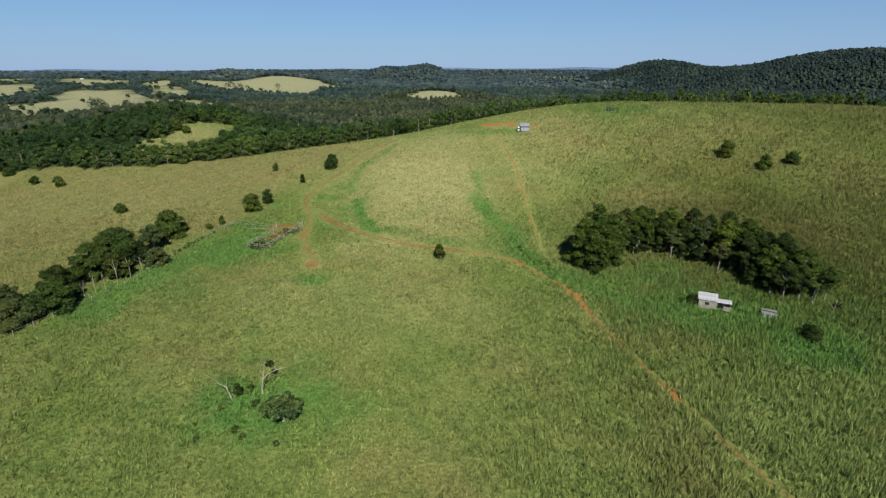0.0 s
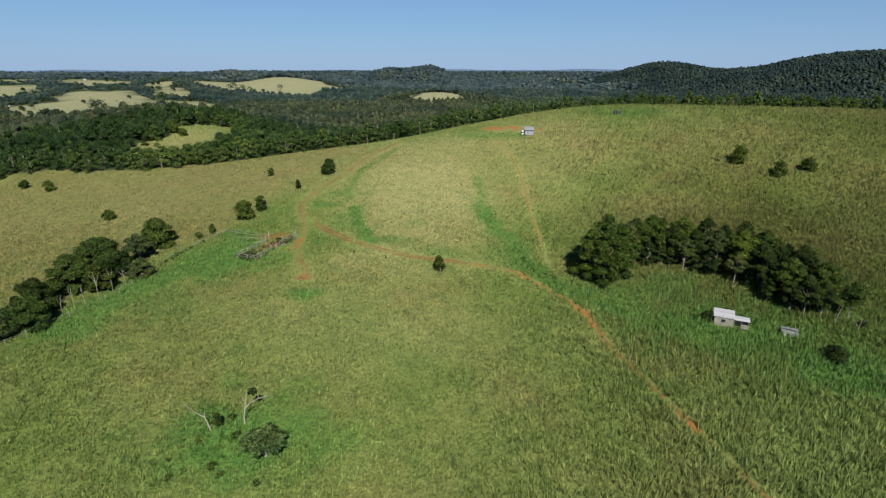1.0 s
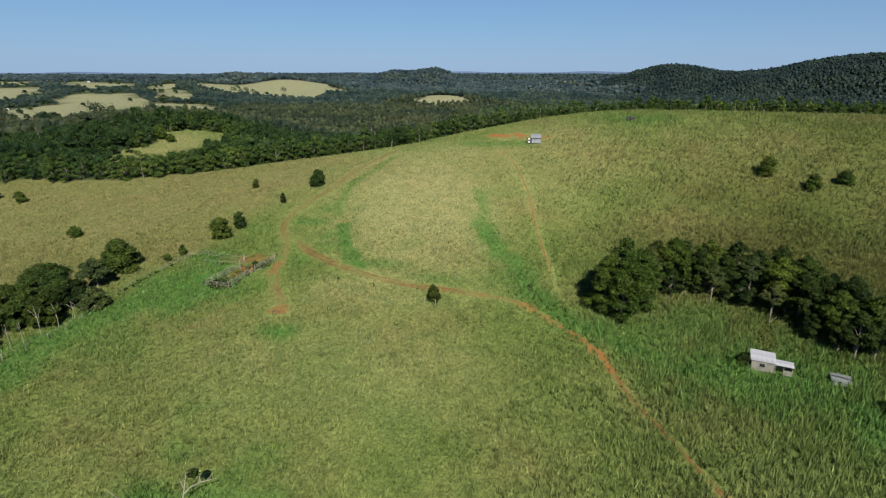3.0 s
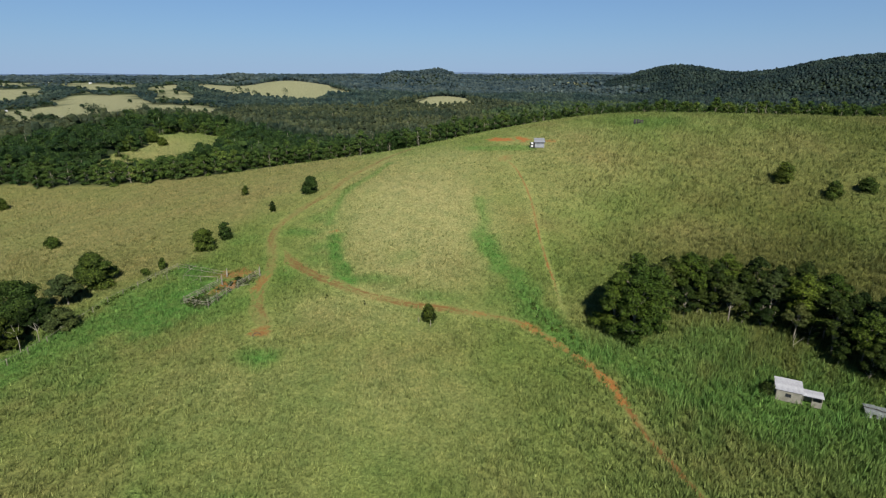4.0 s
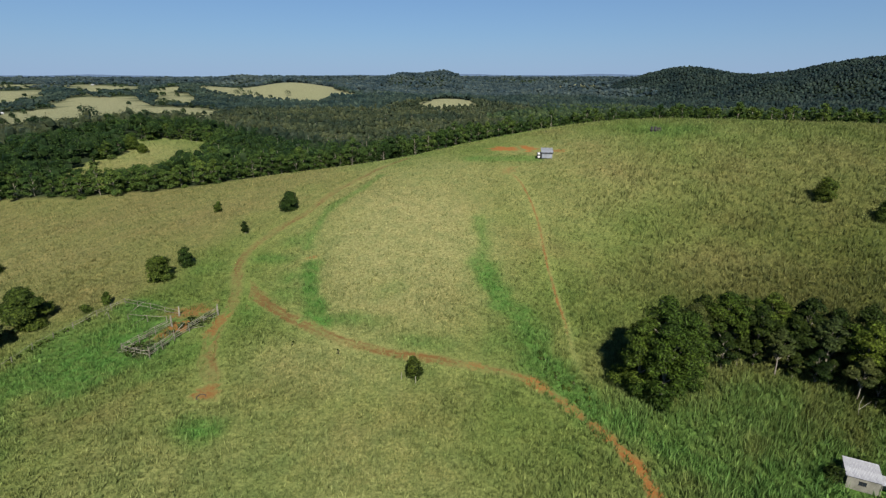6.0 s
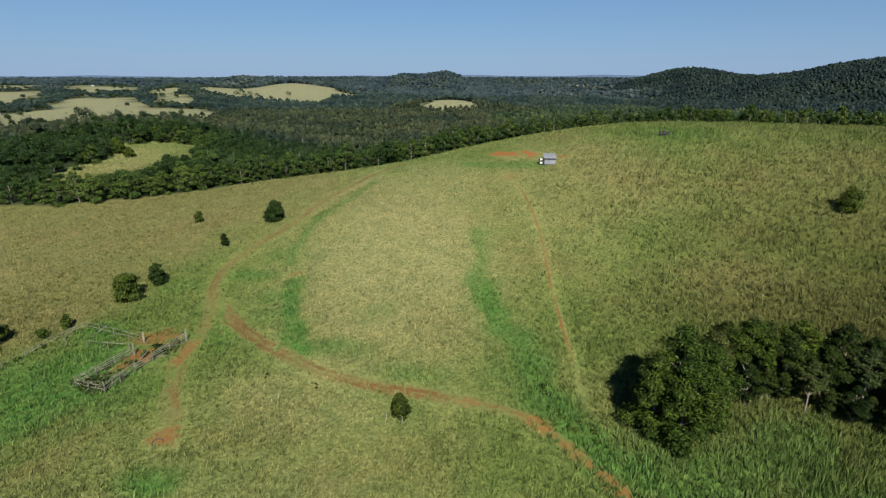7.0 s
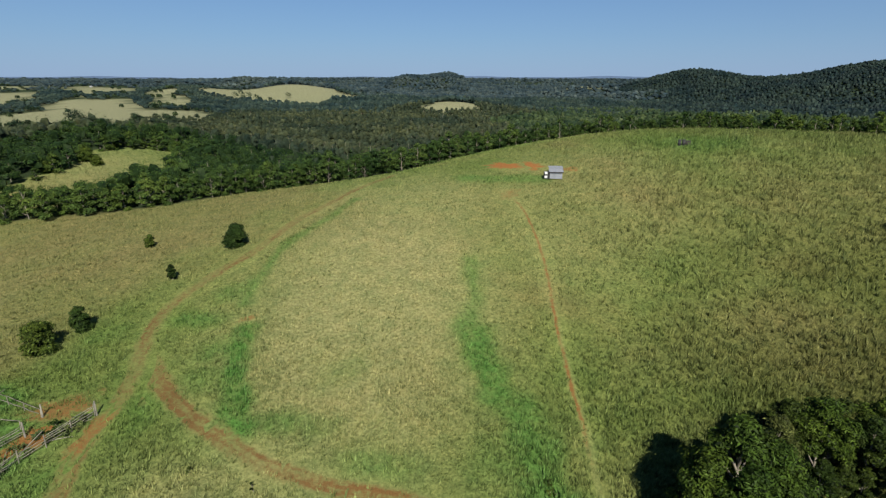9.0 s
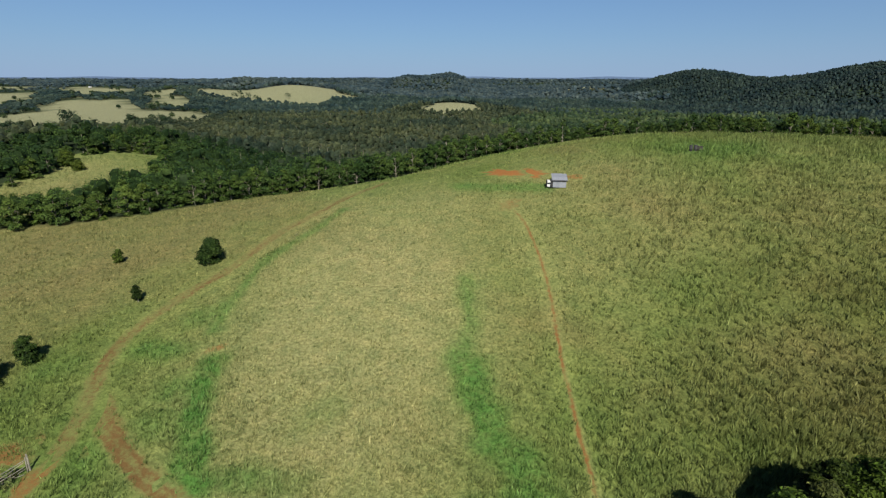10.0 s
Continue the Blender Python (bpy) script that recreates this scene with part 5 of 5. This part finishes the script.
def roof(ob, sx, sy, h_front, h_back, mat, x=0.0, y=0.0, sheets=4, over=0.3, label=""):
    """Sloping roof of separate ribbed sheets."""
    run = sy + 2 * over
    tilt = math.atan2(h_back - h_front, sy)
    w = (sx + 2 * over) / sheets
    holder_ = part("roof", bm_mesh("roof_batten", box_bm(sx + over, 0.07, 0.07, 0, box_bm(sx + over, 0.07, 0.07, 0, None, Matrix.Translation((x, y - sy / 2 + 0.2, h_front + 0.03))), Matrix.Translation((x, y + sy / 2 - 0.2, h_back - 0.03))), m_dim), ob, label)
    rng = np.random.default_rng(int(sx * 10))
    for i in range(sheets):
        part("roof_sheet", corrugated(w + 0.06, run / math.cos(tilt), mat), holder_, "", Matrix.Translation((x - sx / 2 - over + w * (i + 0.5), y, (h_front + h_back) / 2 + 0.1 + 0.008 * (i % 2))) @ Matrix.Rotation(tilt + rng.normal(0, 0.006), 4, "X"))


sx0, sy0 = 55.8, 103.1
shack = holder("shack", Matrix.Translation((sx0, sy0, at(sx0, sy0) - 0.1)) @ Matrix.Rotation(radians(-25), 4, "Z") @ Matrix.Scale(0.78, 4), "small weathered fibro shack with pale tin roof", "shack")
walls(shack, 4.3, 3.8, 2.35, 2.9, m_wall, (-0.6, 0.4, 1.1, 1.75))
roof(shack, 4.3, 3.8, 2.35, 2.9, m_tin, 0, 0, 5, 0.25, "pale galvanised sheet roof")
win = part("window", bm_mesh("window", box_bm(1.0, 0.04, 0.65, 0, None, Matrix.Translation((-0.1, -1.9, 1.42))), m_glass), shack)
part("window_frame", bm_mesh("window_frame", box_bm(1.12, 0.05, 0.06, 0, box_bm(1.12, 0.05, 0.06, 0, box_bm(0.05, 0.05, 0.65, 0, None, Matrix.Translation((-0.1, -1.96, 1.42))), Matrix.Translation((-0.1, -1.96, 1.77))), Matrix.Translation((-0.1, -1.96, 1.07))), m_dim), win)
# lean-to at the side, open at the front
for px in (2.35, 3.9, 5.5):
    part("post", bm_mesh("post", box_bm(0.1, 0.1, 2.0, 0.01, None, Matrix.Translation((px, -1.75, 1.0))), m_rail), shack)
part("lean_to_wall", bm_mesh("lean_to_wall", box_bm(3.3, 0.08, 2.2, 0, None, Matrix.Translation((3.9, 0.2, 1.1))), m_wall), shack)
part("lean_to_wall", bm_mesh("lean_to_wall", box_bm(1.6, 0.08, 1.2, 0, None, Matrix.Translation((4.7, -1.78, 0.6))), m_wall), shack)
part("lean_to_wall", bm_mesh("lean_to_wall", box_bm(0.08, 1.9, 2.0, 0, None, Matrix.Translation((5.55, -0.8, 1.0))), m_wall), shack)
roof(shack, 3.2, 1.9, 2.1, 2.32, m_tin, 3.95, -0.85, 4, 0.2, "pale tin lean-to roof")

tx0, ty0 = 67.0, 99.6
tin = holder("collapsed_shelter", Matrix.Translation((tx0, ty0, at(tx0, ty0))) @ Matrix.Rotation(radians(-22), 4, "Z") @ Matrix.Scale(0.75, 4), "low collapsed shelter of grey roofing sheets", "shelter")
for px, py, h in ((-1.8, -1.1, 0.8), (1.8, -1.1, 0.6), (-1.8, 1.1, 1.5), (1.8, 1.1, 1.3)):
    part("post", mesh_from("post", *tube([[(px, py, -0.3, 0.07), (px, py, h, 0.06)]], 6), m_rail, True), tin)
for i, (px, py, pz, ax, ay) in enumerate([(-1.45, 0, 1.12, 16, 2), (-0.5, 0.1, 1.1, 15, -3), (0.5, -0.1, 1.0, 18, 4), (1.45, 0, 0.98, 15, -2), (0.4, -1.25, 0.45, 55, 6), (-1.2, -1.3, 0.4, 60, -4)]):
    part("roof_sheet", corrugated(1.0, 2.7 if i < 4 else 1.0, m_oldtin), tin, "", pose(px, py, pz, ax, ay, 3 * (-1) ** i))
part("beam", mesh_from("beam", *tube([[(-2.0, 0.3, 1.3, 0.09), (0.2, 0.0, 1.34, 0.09), (2.1, -0.4, 1.1, 0.07)]], 6), m_dim, True), tin)

hx, hy = 31.0, 206.2
shed = holder("shed", Matrix.Translation((hx, hy, at(hx, hy) - 0.1)) @ Matrix.Rotation(radians(-3), 4, "Z"), "small grey steel shed beside scraped red soil", "shed")
walls(shed, 3.0, 2.6, 1.65, 2.55, m_shedtin)
roof(shed, 3.0, 2.6, 1.65, 2.55, m_shedtin, 0, 0, 3, 0.2, "grey steel sheet roof")
part("gutter", bm_mesh("gutter", box_bm(3.4, 0.16, 0.16, 0.02, None, Matrix.Translation((0, -1.55, 1.58))), m_dim), shed)
# solid black box in place of the shaded opening at the shed's end
part("porch_post", bm_mesh("porch_post", box_bm(0.5, 2.3, 1.6, 0.02, None, Matrix.Translation((-1.77, -0.42, 0.8))), m_black), shed, "black box standing for shaded side bay")
part("white_panel", bm_mesh("white_panel", box_bm(0.7, 1.6, 0.6, 0.03, None, Matrix.Translation((-2.4, -0.5, 0.4))), m_white), shed, "white painted side box")
part("white_panel", bm_mesh("white_panel", box_bm(0.7, 1.6, 0.4, 0.03, None, Matrix.Translation((-2.4, -0.5, 1.25))), m_white), shed, "white painted side box")
part("window_slot", bm_mesh("window_slot", box_bm(0.65, 1.55, 0.4, 0.0, None, Matrix.Translation((-2.4, -0.5, 0.87))), m_glass), shed)

part("end_panel", bm_mesh("end_panel", box_bm(0.12, 1.7, 1.5, 0.01, None, Matrix.Translation((-2.83, -0.5, 0.75))), m_black), shed, "black end panel")

# farmhouses far off among the straw paddocks
for k, (x, y, turn) in enumerate([(-522, 940, 0.4), (-915, 1272, -0.5), (-526, 663, 0.9), (-791, 1226, 0.1)]):
    home = holder("farmhouse", Matrix.Translation((x, y, at(x, y) - 0.2)) @ Matrix.Rotation(turn, 4, "Z") @ Matrix.Scale(0.45, 4), "small white farmhouse among distant straw paddocks", "farmhouse", "distant farmhouses")
    part("wall", bm_mesh("wall", box_bm(12, 8, 3.4, 0.05, None, Matrix.Translation((0, 0, 1.7))), m_white), home)
    bm = bmesh.new()
    a, b_ = ([bm.verts.new((sx_, y_, z_)) for y_, z_ in ((-4.8, 3.3), (4.8, 3.3), (0, 5.8))] for sx_ in (-6.6, 6.6))
    bm.faces.new(a[::-1])
    bm.faces.new(b_)
    for i in range(3):
        bm.faces.new((a[i], a[(i + 1) % 3], b_[(i + 1) % 3], b_[i]))
    part("roof", bm_mesh("roof", bm, m_tin), home, "pale metal gable roof")
    for px in (-3.6, 0.0, 3.6):
        part("window", bm_mesh("window", box_bm(1.4, 0.12, 1.2, 0, None, Matrix.Translation((px, -4.02, 1.9))), m_glass), home)

# drums and a crate on the crest
for k, (x, y, mat, say) in enumerate([(67.9, 227.0, m_black, "black plastic drum standing on hilltop grass"), (69.0, 226.9, m_black, "black plastic drum standing on hilltop grass")]):
    z = at(x, y)
    tagged(new("drum", mesh_from("drum", *tube([[(x, y, z - 0.1, 0.42), (x, y, z + 0.5, 0.43), (x, y, z + 0.53, 0.46), (x, y, z + 0.58, 0.43), (x, y, z + 1.55, 0.42), (x, y, z + 1.58, 0.36), (x, y, z + 1.6, 0.01)]], 14), mat, True)), say, "drum", "hilltop drums")
crate = holder("crate", Matrix.Translation((70.3, 227.4, at(70.3, 227.4))), "dark slatted crate on hilltop grass", "crate")
for i in range(4):
    part("slat", bm_mesh("slat", box_bm(1.3, 0.06, 0.2, 0.01, None, Matrix.Translation((0, -0.5, 0.15 + 0.28 * i))), m_dim), crate)
    part("slat", bm_mesh("slat", box_bm(1.3, 0.06, 0.2, 0.01, None, Matrix.Translation((0, 0.5, 0.15 + 0.28 * i))), m_dim), crate)
for px, py in ((-0.6, -0.44), (0.6, -0.44), (-0.6, 0.44), (0.6, 0.44)):
    part("corner_post", bm_mesh("corner_post", box_bm(0.09, 0.09, 1.15, 0.01, None, Matrix.Translation((px, py, 0.57))), m_dim), crate)


# ---- grass ----
def tussocks(name, count, x0, x1, y0, y1, blades, tall, wide, label, seed):
    """Clumps of grass blades over the open hill, thin on tracks and worn soil."""
    rng = np.random.default_rng(seed)
    x, y = rng.uniform(x0, x1, count), rng.uniform(y0, y1, count)
    # blades gather into tussocks with gaps between
    draw = 0.3 * smooth(-20, 30, x) + 0.05
    for cell, ang, half in ((0.9, 0.45, rng.random(count) < 0.5), (1.25, 1.1, rng.random(count) < 0.5)):
        ca, sa = math.cos(ang), math.sin(ang)
        u, w = x * ca + y * sa, y * ca - x * sa
        ju, jw = np.floor(u / cell), np.floor(w / cell)
        ru, rw_ = np.modf(np.abs(np.sin(ju * 12.99 + jw * 78.23) * 437.58))[0], np.modf(np.abs(np.sin(ju * 39.35 + jw * 11.14) * 287.13))[0]
        u = u + half * draw * ((ju + 0.1 + 0.8 * ru) * cell - u)
        w = w + half * draw * ((jw + 0.1 + 0.8 * rw_) * cell - w)
        x, y = u * ca - w * sa, u * sa + w * ca
    keep = (np.abs(x - 4) < 0.9 * y + 14) & (open_ground(x, y) > 0.5)
    fade = rng.random(count)
    keep &= (fade < smooth(158, 132, y) * smooth(20, 50, y)) if y0 < 100 else (fade < smooth(130, 156, y))
    for pts, w in ((MAIN_TRACK, 0.8), (FOOT_TRACK, 0.75), (YARD_TRACK, 1.3), (WEST_TRACK, 1.3), (MAIN_TRACK[14:], 1.4)):
        keep &= along(x, y, pts) > w * rng.uniform(0.05, 1.5, count)
    for px, py, r in ((19.5, 217.6, 3.8), (24.8, 215.4, 4.0), (28, 215.5, 2.5), (17.5, 217.5, 2.5), (-38.8, 124, 2.0), (-28.5, 109.4, 1.3), (55.4, 103.2, 3.2), (59.2, 101.2, 2.2), (67, 99.6, 1.8), (31, 206.2, 2.6), (68.6, 226.6, 1.7)):
        keep &= np.hypot(x - px, y - py) > r * rng.uniform(0.75, 1.2, count)
    x, y = x[keep], y[keep]
    t = len(x)
    z = land(x, y) - 0.06
    lush, dry, _ = cover(x, y)
    patch = 0.75 + 0.5 * (np.sin(x / 3.7 + np.sin(y / 5.1)) * np.sin(y / 4.3 + 1) + 1) / 2
    h = tall * rng.uniform(0.55, 1.25, t) * patch * (1 + 0.2 * lush) * (0.62 + 0.7 * smooth(5, 50, x + (120 - y) * 0.2))
    i = np.repeat(np.arange(t), blades)
    m_ = len(i)
    ang = rng.uniform(0, 2 * math.pi, m_)
    out = rng.uniform(0.03, 0.24, m_)
    base = np.column_stack([x[i] + out * np.cos(ang), y[i] + out * np.sin(ang), z[i]])
    lean = rng.uniform(0.15, 0.7, m_)
    hh = h[i] * rng.uniform(0.6, 1.15, m_)
    tip = base + np.column_stack([np.cos(ang) * lean * hh + 0.1, np.sin(ang) * lean * hh, hh])
    tw = ang + rng.uniform(0.8, 2.3, m_)
    side = np.column_stack([np.cos(tw), np.sin(tw), np.zeros(m_)]) * (wide * rng.uniform(0.6, 1.3, m_) * (1 + 0.25 * smooth(0, 40, x[i])))[:, None]
    v = np.stack([base - side, base + side, tip], 1).reshape(-1, 3)
    cov = [np.repeat(c_[i], 3) for c_ in (lush, dry, rng.random(t))]
    ob = new(name, mesh_from(name, v, np.arange(3 * m_, dtype=np.int32).reshape(-1, 3), m_grass, False, cov))
    return tagged(ob, label, "grass", kind="stuff")


tussocks("tussock_grass", 175000, -125, 135, 24, 160, 6, 0.95, 0.06, "knee-high tussocky green and straw pasture grass", 71)
tussocks("hillside_grass", 120000, -165, 185, 128, 290, 4, 0.86, 0.07, "pale tussocky grass on upper hillside", 72)
